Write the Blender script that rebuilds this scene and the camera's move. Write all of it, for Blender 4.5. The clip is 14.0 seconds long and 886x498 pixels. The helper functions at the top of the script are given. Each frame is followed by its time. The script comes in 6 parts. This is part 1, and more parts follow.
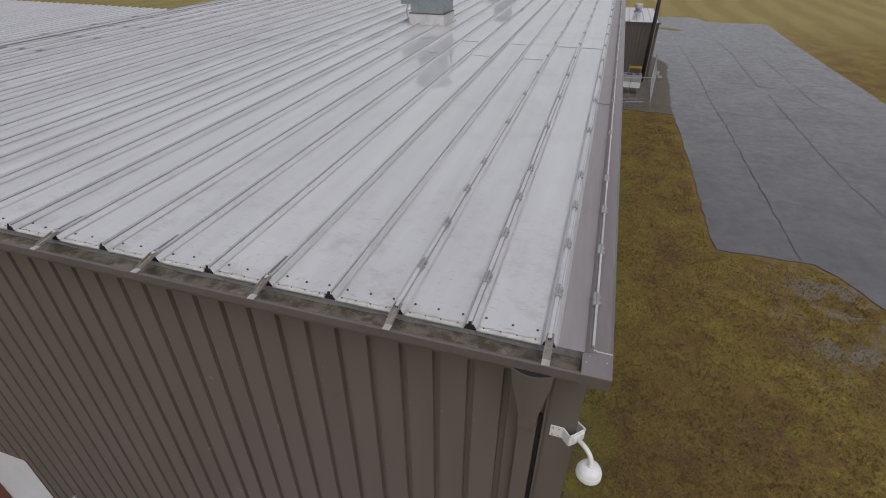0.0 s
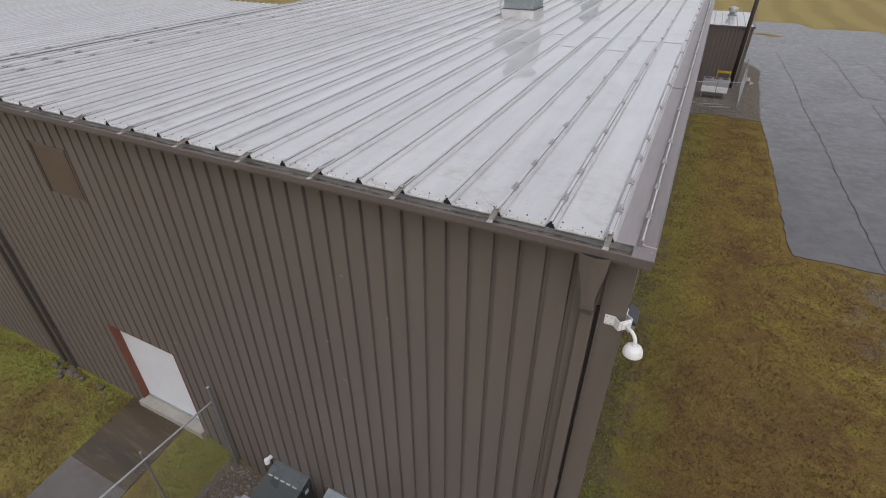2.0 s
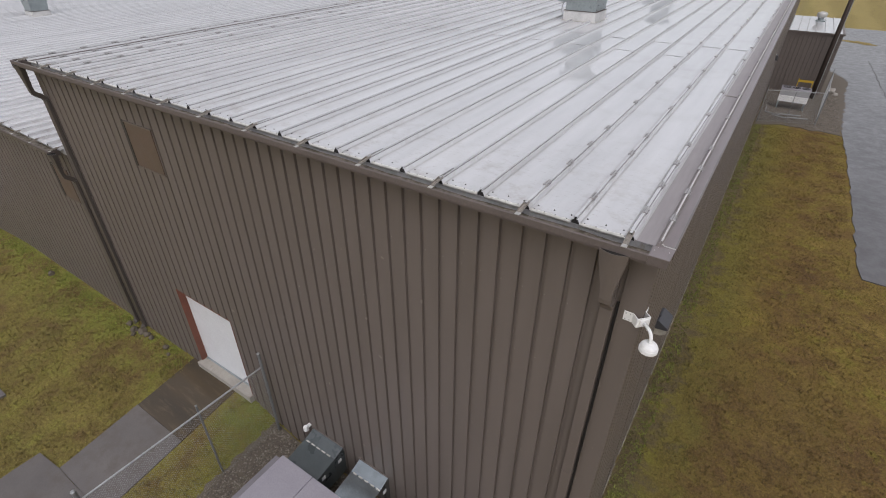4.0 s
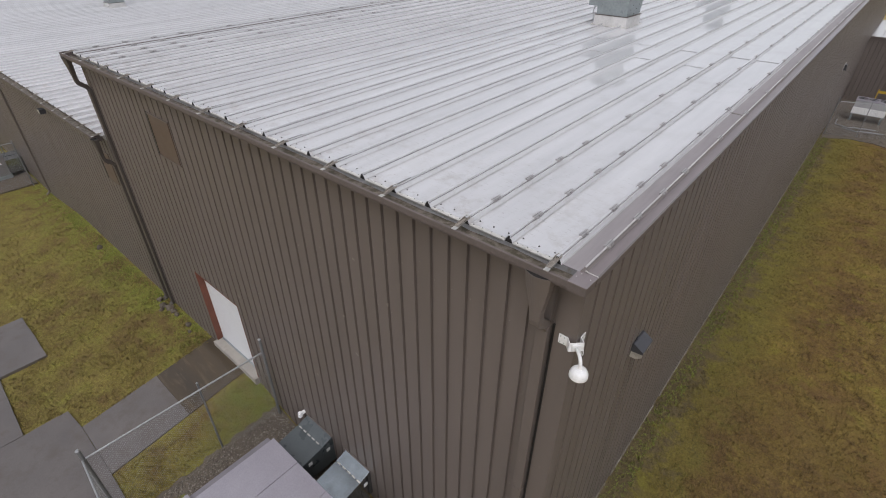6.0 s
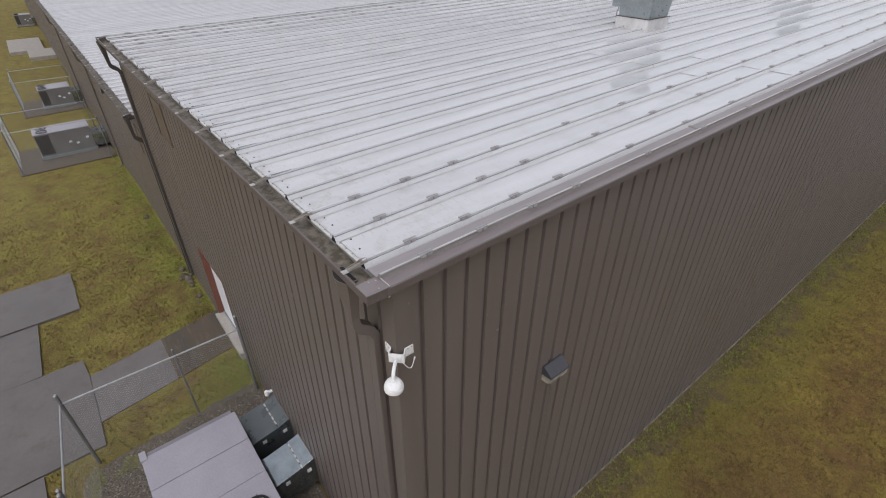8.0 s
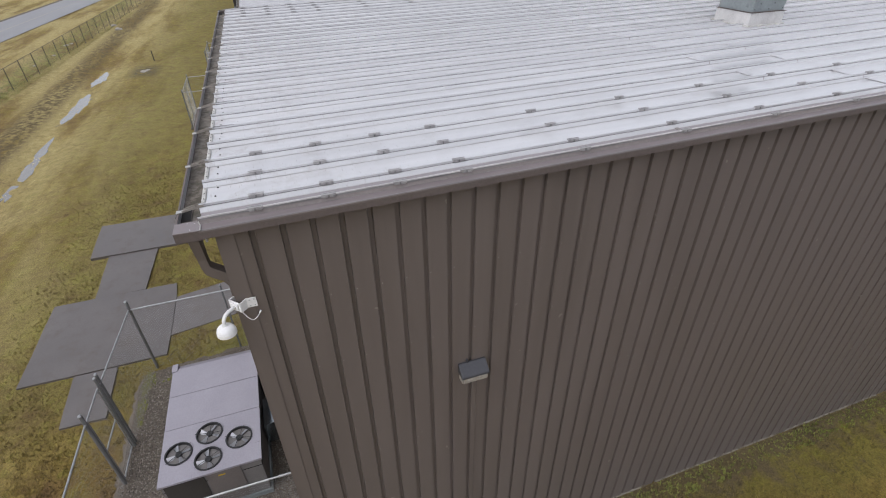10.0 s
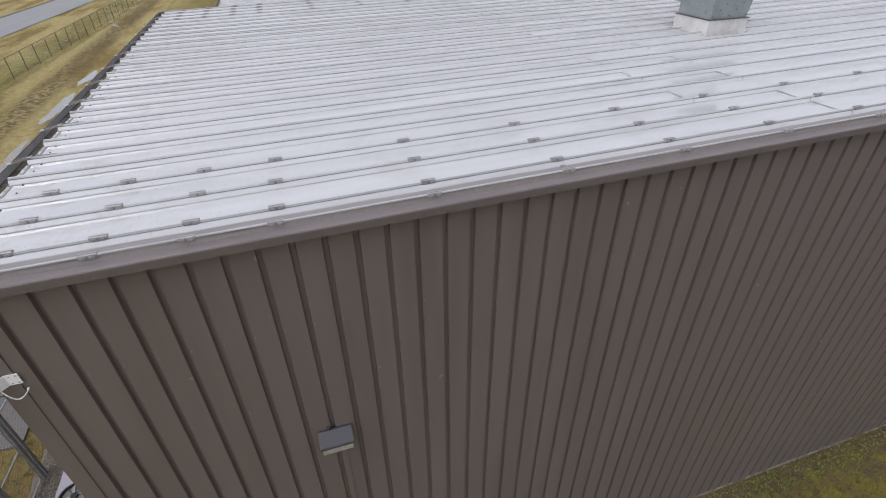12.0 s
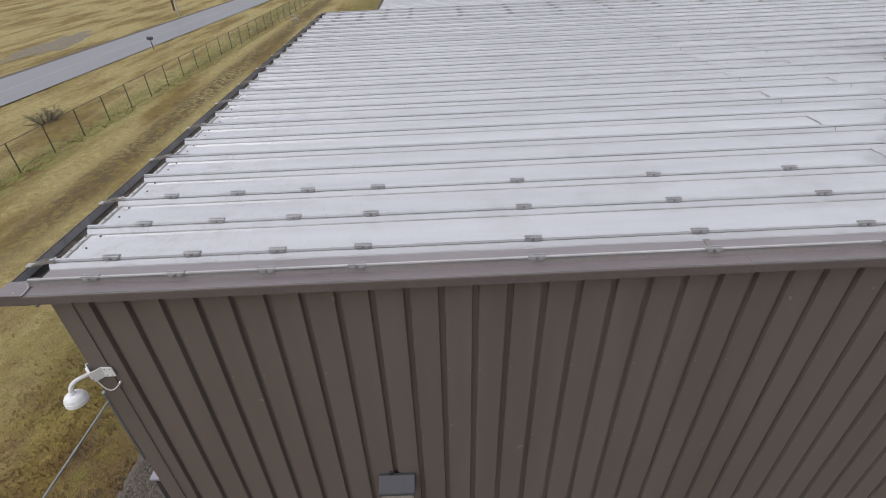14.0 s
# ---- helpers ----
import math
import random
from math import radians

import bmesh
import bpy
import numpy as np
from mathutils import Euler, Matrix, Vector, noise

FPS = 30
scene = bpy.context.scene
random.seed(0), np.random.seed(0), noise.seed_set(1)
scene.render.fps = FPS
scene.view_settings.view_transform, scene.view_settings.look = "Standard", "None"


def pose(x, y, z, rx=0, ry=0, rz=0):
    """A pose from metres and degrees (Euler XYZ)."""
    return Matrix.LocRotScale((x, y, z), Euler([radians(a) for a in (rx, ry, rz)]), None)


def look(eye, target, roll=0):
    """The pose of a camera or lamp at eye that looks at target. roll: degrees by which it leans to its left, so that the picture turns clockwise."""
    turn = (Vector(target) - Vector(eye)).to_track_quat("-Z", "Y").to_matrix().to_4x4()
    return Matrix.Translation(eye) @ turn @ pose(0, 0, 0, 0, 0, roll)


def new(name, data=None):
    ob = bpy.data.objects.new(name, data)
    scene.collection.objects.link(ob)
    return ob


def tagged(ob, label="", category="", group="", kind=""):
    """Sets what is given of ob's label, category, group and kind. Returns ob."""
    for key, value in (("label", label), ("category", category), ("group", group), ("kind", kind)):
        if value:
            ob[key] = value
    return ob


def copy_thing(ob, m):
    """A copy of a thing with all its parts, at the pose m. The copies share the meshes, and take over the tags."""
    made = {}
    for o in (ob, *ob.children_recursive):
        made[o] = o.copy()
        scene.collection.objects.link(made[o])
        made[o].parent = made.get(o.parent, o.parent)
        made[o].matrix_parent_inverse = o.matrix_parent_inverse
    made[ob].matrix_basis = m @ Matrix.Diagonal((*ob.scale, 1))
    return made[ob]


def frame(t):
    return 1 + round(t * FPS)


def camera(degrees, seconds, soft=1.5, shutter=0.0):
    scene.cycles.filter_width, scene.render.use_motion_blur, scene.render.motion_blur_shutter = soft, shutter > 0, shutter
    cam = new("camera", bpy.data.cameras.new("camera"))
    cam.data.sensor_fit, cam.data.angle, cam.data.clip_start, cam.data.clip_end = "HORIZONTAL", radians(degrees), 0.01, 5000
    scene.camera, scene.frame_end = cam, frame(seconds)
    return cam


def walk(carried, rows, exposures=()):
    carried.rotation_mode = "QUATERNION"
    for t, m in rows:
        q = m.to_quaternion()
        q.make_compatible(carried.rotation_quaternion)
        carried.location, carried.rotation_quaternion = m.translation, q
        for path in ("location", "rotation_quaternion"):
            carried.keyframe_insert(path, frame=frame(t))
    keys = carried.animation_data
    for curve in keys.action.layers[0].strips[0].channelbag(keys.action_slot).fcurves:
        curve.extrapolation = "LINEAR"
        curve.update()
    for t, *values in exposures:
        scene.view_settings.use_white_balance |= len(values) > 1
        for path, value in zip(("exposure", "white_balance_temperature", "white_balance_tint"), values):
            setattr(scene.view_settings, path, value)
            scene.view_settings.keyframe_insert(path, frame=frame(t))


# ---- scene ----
cam = camera(84.4, 14.0, soft=1.0)
PATH = [
    (0, (-0.403, -2.773, 11.982), (-0.903, -1.174, 10.889), 0.3),
    (0.5, (-0.343, -3.376, 11.954), (-0.964, -1.819, 10.862), 0.2),
    (1, (-0.271, -3.873, 11.951), (-0.962, -2.345, 10.862), -0.0),
    (1.5, (-0.175, -4.262, 11.985), (-0.882, -2.742, 10.894), 0.0),
    (2, (-0.091, -4.516, 12.018), (-0.832, -3.012, 10.928), 0.1),
    (2.5, (-0.046, -4.665, 12.055), (-0.815, -3.176, 10.964), 0.2),
    (3, (0.017, -4.769, 12.101), (-0.857, -3.342, 11.006), 0.4),
    (3.5, (0.156, -4.804, 12.114), (-0.739, -3.39, 11.02), 0.4),
    (5.8, (1.258, -4.075, 12.33), (0.178, -2.813, 11.216), 0.2),
    (6, (1.381, -3.935, 12.342), (0.298, -2.675, 11.229), 0.3),
    (6.5, (1.762, -3.515, 12.356), (0.672, -2.261, 11.243), 0.3),
    (7, (2.212, -2.998, 12.33), (1.109, -1.755, 11.217), 0.3),
    (7.5, (2.685, -2.438, 12.298), (1.473, -1.303, 11.183), 0.1),
    (7.9, (3.074, -1.963, 12.267), (1.772, -0.943, 11.144), -0.0),
    (8, (3.173, -1.835, 12.263), (1.875, -0.8, 11.148), -0.0),
    (8.2, (3.369, -1.568, 12.24), (2.055, -0.553, 11.125), -0.0),
    (10.3, (4.864, 1.399, 11.869), (3.288, 1.903, 10.745), -1.1),
    (10.5, (4.923, 1.669, 11.842), (3.347, 2.171, 10.718), -1.1),
    (11, (4.82, 2.323, 11.848), (3.244, 2.819, 10.72), -1.2),
    (11.5, (4.501, 2.872, 11.876), (2.926, 3.368, 10.747), -1.0),
    (12, (4.169, 3.259, 11.898), (2.595, 3.753, 10.768), -1.0),
    (12.5, (3.888, 3.478, 11.92), (2.314, 3.968, 10.788), -0.9),
    (13, (3.668, 3.578, 11.951), (2.09, 4.058, 10.82), -0.9),
    (13.5, (3.491, 3.612, 11.982), (1.869, 3.923, 10.855), -1.2),
    (14, (3.383, 3.68, 12.01), (1.726, 3.691, 10.891), -1.7),
]
EXPOSURES = [(t, stops, kelvin, 12.5) for t, stops, kelvin in ((0.0, -0.43, 6430), (1.5, -0.23, 6430), (3.0, -0.04, 6430), (7.0, 0.0, 6380), (8.2, 0.03, 6330), (10.5, 0.12, 6230), (11.5, 0.11, 6230), (14.0, -0.02, 6280))]
walk(cam, [(t, look(eye, target, roll)) for t, eye, target, roll in PATH], EXPOSURES)

# ---- world and light: a wet, even overcast ----
world = bpy.data.worlds.new("overcast")
scene.world = world
world.use_nodes = True
wn, wl = world.node_tree.nodes, world.node_tree.links
sky = wn.new("ShaderNodeTexSky")
sky.sky_type, sky.sun_disc = "NISHITA", False
sky.sun_elevation, sky.sun_rotation = radians(58), radians(150)
sky.air_density, sky.dust_density, sky.ozone_density = 1.0, 4.0, 1.0
soften = wn.new("ShaderNodeHueSaturation")
soften.inputs["Saturation"].default_value = 0.30
wl.new(sky.outputs["Color"], soften.inputs["Color"])
wl.new(soften.outputs["Color"], wn["Background"].inputs["Color"])
wn["Background"].inputs["Strength"].default_value = 0.14
sun = new("sun", bpy.data.lights.new("sun", "SUN"))
sun.data.energy, sun.data.angle, sun.data.color = 0.6, radians(176), (1.0, 0.99, 0.98)
sun.matrix_world = look((0, 0, 60), (1, -7, 0))


# ---- materials ----
def node(nt, kind, **values):
    n = nt.nodes.new(kind)
    for key, v in values.items():
        n.inputs[key.replace("_", " ")].default_value = v
    return n


def noise_at(nt, scale, detail=4.0, stretch=(1, 1, 1), rough=0.55):
    pos = nt.nodes.new("ShaderNodeNewGeometry")
    mp = node(nt, "ShaderNodeMapping", Scale=stretch)
    nt.links.new(pos.outputs["Position"], mp.inputs["Vector"])
    n = node(nt, "ShaderNodeTexNoise", Scale=scale, Detail=detail, Roughness=rough)
    nt.links.new(mp.outputs["Vector"], n.inputs["Vector"])
    return n.outputs["Fac"]


def ramp(nt, fac, stops):
    r = nt.nodes.new("ShaderNodeValToRGB")
    while len(r.color_ramp.elements) < len(stops):
        r.color_ramp.elements.new(0.5)
    for e, (p, c) in zip(r.color_ramp.elements, stops):
        e.position, e.color = p, (*c, 1)
    nt.links.new(fac, r.inputs["Fac"])
    return r.outputs["Color"]


def blend(nt, fac, a, b, mode="MIX"):
    m = nt.nodes.new("ShaderNodeMix")
    m.data_type, m.blend_type = "RGBA", mode
    for sock, v in ((m.inputs[0], fac), (m.inputs[6], a), (m.inputs[7], b)):
        if isinstance(v, (int, float)):
            sock.default_value = v
        elif isinstance(v, tuple):
            sock.default_value = (*v, 1)
        else:
            nt.links.new(v, sock)
    return m.outputs[2]


def span(nt, fac, lo, hi, a=0.0, b=1.0):
    m = nt.nodes.new("ShaderNodeMapRange")
    m.inputs[1].default_value, m.inputs[2].default_value = lo, hi
    m.inputs[3].default_value, m.inputs[4].default_value = a, b
    nt.links.new(fac, m.inputs[0])
    return m.outputs[0]


def bump(nt, fac, strength, distance):
    b = node(nt, "ShaderNodeBump", Strength=strength, Distance=distance)
    nt.links.new(fac, b.inputs["Height"])
    return b.outputs["Normal"]


def surface(name, col, rough=0.5, metal=0.0, dark=0.75, light=1.15, grain=30.0, patch=1.5, stretch=(1, 1, 1), bump_d=0.001, spec=0.5, coat=0.0, coat_rough=0.08, dirt=None, dirt_at=(0.58, 0.75)):
    """A material whose colour and gloss vary at two scales, with fine relief."""
    m = bpy.data.materials.new(name)
    m.use_nodes = True
    nt = m.node_tree
    p = nt.nodes["Principled BSDF"]
    big, small = noise_at(nt, patch, 5, stretch), noise_at(nt, grain, 3, stretch)
    tint = ramp(nt, big, [(0.3, tuple(c * dark for c in col)), (0.7, tuple(min(c * light, 0.95) for c in col))])
    tint = blend(nt, 0.25, tint, ramp(nt, small, [(0.3, tuple(c * 0.7 for c in col)), (0.7, tuple(min(c * 1.25, 0.95) for c in col))]))
    if dirt:
        tint = blend(nt, span(nt, noise_at(nt, patch * 2.3, 8, stretch, 0.7), *dirt_at), tint, dirt)
    nt.links.new(tint, p.inputs["Base Color"])
    nt.links.new(span(nt, big, 0.3, 0.7, rough * 0.8, min(rough * 1.2, 1)), p.inputs["Roughness"])
    p.inputs["Metallic"].default_value, p.inputs["Specular IOR Level"].default_value = metal, spec
    p.inputs["Coat Weight"].default_value, p.inputs["Coat Roughness"].default_value = coat, coat_rough
    if bump_d:
        nt.links.new(bump(nt, small, 0.5, bump_d), p.inputs["Normal"])
    return m


def roof_metal():
    """Pale coil-coated steel under a film of rain, streaked along the fall."""
    m = bpy.data.materials.new("wet_roof_steel")
    m.use_nodes = True
    nt = m.node_tree
    p = nt.nodes["Principled BSDF"]
    info = nt.nodes.new("ShaderNodeObjectInfo")
    streak = noise_at(nt, 1.6, 6, (2.2, 0.25, 1))
    blotch = noise_at(nt, 1.1, 6)
    fleck = noise_at(nt, 7.0, 4, (1.0, 6.0, 1), 0.7)
    tint = ramp(nt, streak, [(0.3, (0.555, 0.557, 0.572)), (0.7, (0.635, 0.637, 0.652))])
    tint = blend(nt, span(nt, blotch, 0.55, 0.8, 0, 0.35), tint, (0.40, 0.38, 0.36))
    pos = nt.nodes.new("ShaderNodeNewGeometry")
    xyz = nt.nodes.new("ShaderNodeSeparateXYZ")
    nt.links.new(pos.outputs["Position"], xyz.inputs[0])
    worn = nt.nodes.new("ShaderNodeMath")
    worn.operation = "MULTIPLY"
    nt.links.new(span(nt, fleck, 0.60, 0.68, 0, 0.6), worn.inputs[0])
    nt.links.new(span(nt, xyz.outputs["Y"], 0.3, 4.5, 1.0, 0.25), worn.inputs[1])
    tint = blend(nt, worn.outputs[0], tint, (0.36, 0.34, 0.33))
    stain = nt.nodes.new("ShaderNodeMath")
    stain.operation = "MULTIPLY"
    nt.links.new(span(nt, noise_at(nt, 2.6, 7, rough=0.7), 0.52, 0.70, 0, 0.7), stain.inputs[0])
    nt.links.new(span(nt, xyz.outputs["Y"], 0.2, 2.4, 0.8, 0.0), stain.inputs[1])
    tint = blend(nt, stain.outputs[0], tint, (0.36, 0.31, 0.28))
    tint = blend(nt, 0.06, tint, info.outputs["Random"], "OVERLAY")
    nt.links.new(tint, p.inputs["Base Color"])
    p.inputs["Roughness"].default_value = 0.55
    p.inputs["Metallic"].default_value = 0.0
    p.inputs["Specular IOR Level"].default_value = 0.2
    p.inputs["Coat Weight"].default_value, p.inputs["Coat IOR"].default_value = 1.0, 2.25
    nt.links.new(span(nt, noise_at(nt, 0.9, 5), 0.35, 0.7, 0.0, 0.03), p.inputs["Coat Roughness"])
    ripple = noise_at(nt, 14.0, 2, (0.10, 1.6, 1))
    nt.links.new(bump(nt, ripple, 0.05, 0.004), p.inputs["Normal"])
    dent = nt.nodes.new("ShaderNodeMath")
    dent.operation = "MULTIPLY"
    nt.links.new(ripple, dent.inputs[0])
    nt.links.new(span(nt, noise_at(nt, 0.55, 3), 0.42, 0.62, 0.5, 3.0), dent.inputs[1])
    nt.links.new(bump(nt, dent.outputs[0], 0.09, 0.0014), p.inputs["Coat Normal"])
    return m


def wall_paint():
    m = bpy.data.materials.new("taupe_wall_paint")
    m.use_nodes = True
    nt = m.node_tree
    p = nt.nodes["Principled BSDF"]
    runs = noise_at(nt, 3.0, 6, (1.5, 1.5, 0.12))
    fine = noise_at(nt, 60.0, 3)
    tint = ramp(nt, runs, [(0.3, (0.137, 0.1155, 0.1035)), (0.7, (0.160, 0.134, 0.121))])
    spots = noise_at(nt, 5.0, 2, (1, 1, 1))
    tint = blend(nt, span(nt, spots, 0.75, 0.78, 0, 0.5), tint, (0.30, 0.27, 0.24))
    nt.links.new(tint, p.inputs["Base Color"])
    nt.links.new(span(nt, runs, 0.3, 0.7, 0.38, 0.55), p.inputs["Roughness"])
    nt.links.new(bump(nt, fine, 0.2, 0.0008), p.inputs["Normal"])
    return m


def lawn_tint(nt):
    """Moss, straw and bare brown earth in patches, drier to the south, lusher to the west."""
    mid, small, clump = noise_at(nt, 0.42, 9, rough=0.72), noise_at(nt, 2.4, 7, rough=0.72), noise_at(nt, 1.1, 8, rough=0.75)
    tint = ramp(nt, mid, [(0.35, (0.112, 0.068, 0.031)), (0.45, (0.160, 0.104, 0.037)), (0.55, (0.180, 0.132, 0.036)), (0.66, (0.245, 0.176, 0.058))])
    tint = blend(nt, span(nt, clump, 0.53, 0.63, 0, 0.7), tint, (0.195, 0.176, 0.032))
    tint = blend(nt, span(nt, clump, 0.47, 0.37, 0, 0.7), tint, (0.100, 0.058, 0.030))
    tint = blend(nt, span(nt, small, 0.55, 0.68, 0, 0.5), tint, (0.32, 0.24, 0.075))
    tint = blend(nt, span(nt, small, 0.43, 0.33, 0, 0.3), tint, (0.10, 0.075, 0.028))
    pos = nt.nodes.new("ShaderNodeNewGeometry")
    xyz = nt.nodes.new("ShaderNodeSeparateXYZ")
    nt.links.new(pos.outputs["Position"], xyz.inputs[0])
    dry = nt.nodes.new("ShaderNodeMath")
    dry.operation, dry.use_clamp = "MULTIPLY", True
    nt.links.new(span(nt, xyz.outputs["Y"], -4.0, -13.0, 0, 0.9), dry.inputs[0])
    nt.links.new(span(nt, noise_at(nt, 0.22, 6, (0.35, 1.6, 1)), 0.40, 0.56, 0.15, 1.0), dry.inputs[1])
    tint = blend(nt, dry.outputs[0], tint, ramp(nt, small, [(0.35, (0.270, 0.228, 0.100)), (0.6, (0.415, 0.352, 0.172))]))
    lush = nt.nodes.new("ShaderNodeMath")
    lush.operation, lush.use_clamp = "MULTIPLY", True
    nt.links.new(span(nt, xyz.outputs["X"], -5.0, -9.0, 0, 0.55), lush.inputs[0])
    nt.links.new(span(nt, xyz.outputs["Y"], -14.0, -8.0), lush.inputs[1])
    tint = blend(nt, lush.outputs[0], tint, ramp(nt, clump, [(0.36, (0.142, 0.108, 0.046)), (0.46, (0.170, 0.155, 0.052)), (0.6, (0.205, 0.205, 0.060))]))
    # bare drip line and a greener margin along the east wall
    east = nt.nodes.new("ShaderNodeMath")
    east.operation = "ADD"
    nt.links.new(xyz.outputs["X"], east.inputs[0])
    nt.links.new(span(nt, clump, 0.3, 0.7, -0.9, 0.9), east.inputs[1])
    near = nt.nodes.new("ShaderNodeMath")
    near.operation, near.use_clamp = "MULTIPLY", True
    nt.links.new(span(nt, xyz.outputs["X"], -0.12, -0.08), near.inputs[0])
    nt.links.new(span(nt, xyz.outputs["Y"], -2.0, 1.5), near.inputs[1])
    mask = near.outputs[0]
    for lo, hi, amount, col in ((2.6, 1.2, 0.55, (0.150, 0.150, 0.034)), (0.95, 0.35, 0.8, (0.105, 0.082, 0.056))):
        both = nt.nodes.new("ShaderNodeMath")
        both.operation, both.use_clamp = "MULTIPLY", True
        nt.links.new(span(nt, east.outputs[0], lo, hi, 0, amount), both.inputs[0])
        nt.links.new(mask, both.inputs[1])
        tint = blend(nt, both.outputs[0], tint, col)
    def fence_in(*edges):
        """A soft window: each edge is an axis and where it begins and is full."""
        out = None
        for axis, lo, hi in edges:
            f = span(nt, axis, lo, hi)
            if out is not None:
                m = nt.nodes.new("ShaderNodeMath")
                m.operation, m.use_clamp = "MULTIPLY", True
                nt.links.new(out, m.inputs[0])
                nt.links.new(f, m.inputs[1])
                f = m.outputs[0]
            out = f
        return out
    px, py = xyz.outputs["X"], xyz.outputs["Y"]
    # wet bare mud beside the apron, a worn furrow in the field, mud round the drain lid
    for window, col in ((fence_in((px, 6.8, 9.0), (px, 14.0, 12.0), (py, 10.0, 13.0), (py, 18.7, 17.6), (noise_at(nt, 0.75, 8, rough=0.7), 0.50, 0.56)), (0.185, 0.160, 0.132)),
                        (fence_in((px, -8.0, -20.0), (py, -18.2, -17.0), (py, -14.9, -15.7), (small, 0.44, 0.53)), (0.125, 0.098, 0.050)),
                        (fence_in((px, -54.5, -52.5), (px, -48.5, -50.0), (py, -12.0, -11.0), (py, -8.6, -9.7), (small, 0.40, 0.52)), (0.115, 0.098, 0.060)),
                        (fence_in((px, -8.0, -22.0), (py, -23.2, -22.2), (py, -19.4, -20.6), (clump, 0.46, 0.54)), (0.225, 0.225, 0.075)),
                        (fence_in((px, 0.7, 1.6), (px, 6.2, 4.2), (py, -3.0, 1.0), (py, 13.0, 8.0), (clump, 0.40, 0.58)), (0.118, 0.076, 0.034)),
                        (fence_in((px, -38.0, -30.0), (px, -12.2, -13.0), (py, -1.9, -0.4), (py, 0.6, 0.5), (clump, 0.42, 0.58)), (0.172, 0.188, 0.040)),
                        (fence_in((px, -10.3, -9.9), (px, -8.2, -8.7), (py, -2.2, -0.6), (py, 0.6, 0.5), (clump, 0.42, 0.58)), (0.150, 0.165, 0.042)),
                        (fence_in((px, -0.05, 0.05), (px, 1.7, 0.8), (py, -1.0, 0.3), (py, 4.2, 2.6), (clump, 0.38, 0.54)), (0.150, 0.185, 0.036))):
        tint = blend(nt, window, tint, col)
    far = span(nt, xyz.outputs["Y"], 60.0, 95.0, 0, 0.75)
    mown = nt.nodes.new("ShaderNodeTexWave")
    mown.inputs["Scale"].default_value, mown.inputs["Distortion"].default_value, mown.inputs["Detail"].default_value = 0.05, 3.0, 3.0
    nt.links.new(pos.outputs["Position"], mown.inputs["Vector"])
    return blend(nt, far, tint, ramp(nt, mown.outputs["Fac"], [(0.25, (0.26, 0.215, 0.085)), (0.75, (0.32, 0.265, 0.11))]))


def grass_ground():
    m = bpy.data.materials.new("mossy_winter_grass")
    m.use_nodes = True
    nt = m.node_tree
    p = nt.nodes["Principled BSDF"]
    tint, tiny = lawn_tint(nt), noise_at(nt, 20.0, 8, rough=0.74)
    tint = blend(nt, span(nt, tiny, 0.34, 0.66), blend(nt, 1.0, tint, (0.60, 0.57, 0.55), "MULTIPLY"), blend(nt, 1.0, tint, (1.55, 1.52, 1.40), "MULTIPLY"))
    nt.links.new(tint, p.inputs["Base Color"])
    p.inputs["Roughness"].default_value = 0.9
    p.inputs["Specular IOR Level"].default_value = 0.25
    nt.links.new(bump(nt, tiny, 0.9, 0.04), p.inputs["Normal"])
    return m


def blades_mat(name, a, b, share=0.6):
    """Blades that take most of their colour from the lawn they stand in."""
    m = bpy.data.materials.new(name)
    m.use_nodes = True
    nt = m.node_tree
    p = nt.nodes["Principled BSDF"]
    g = nt.nodes.new("ShaderNodeNewGeometry")
    own = ramp(nt, g.outputs["Random Per Island"], [(0.0, a), (0.55, tuple((u + v) / 2 for u, v in zip(a, b))), (1.0, b)])
    tone = ramp(nt, g.outputs["Random Per Island"], [(0.0, (0.86, 0.84, 0.82)), (0.6, (1.25, 1.22, 1.15)), (1.0, (1.85, 1.8, 1.62))])
    nt.links.new(blend(nt, share, own, blend(nt, 1.0, lawn_tint(nt), tone, "MULTIPLY")), p.inputs["Base Color"])
    p.inputs["Roughness"].default_value = 0.7
    return m


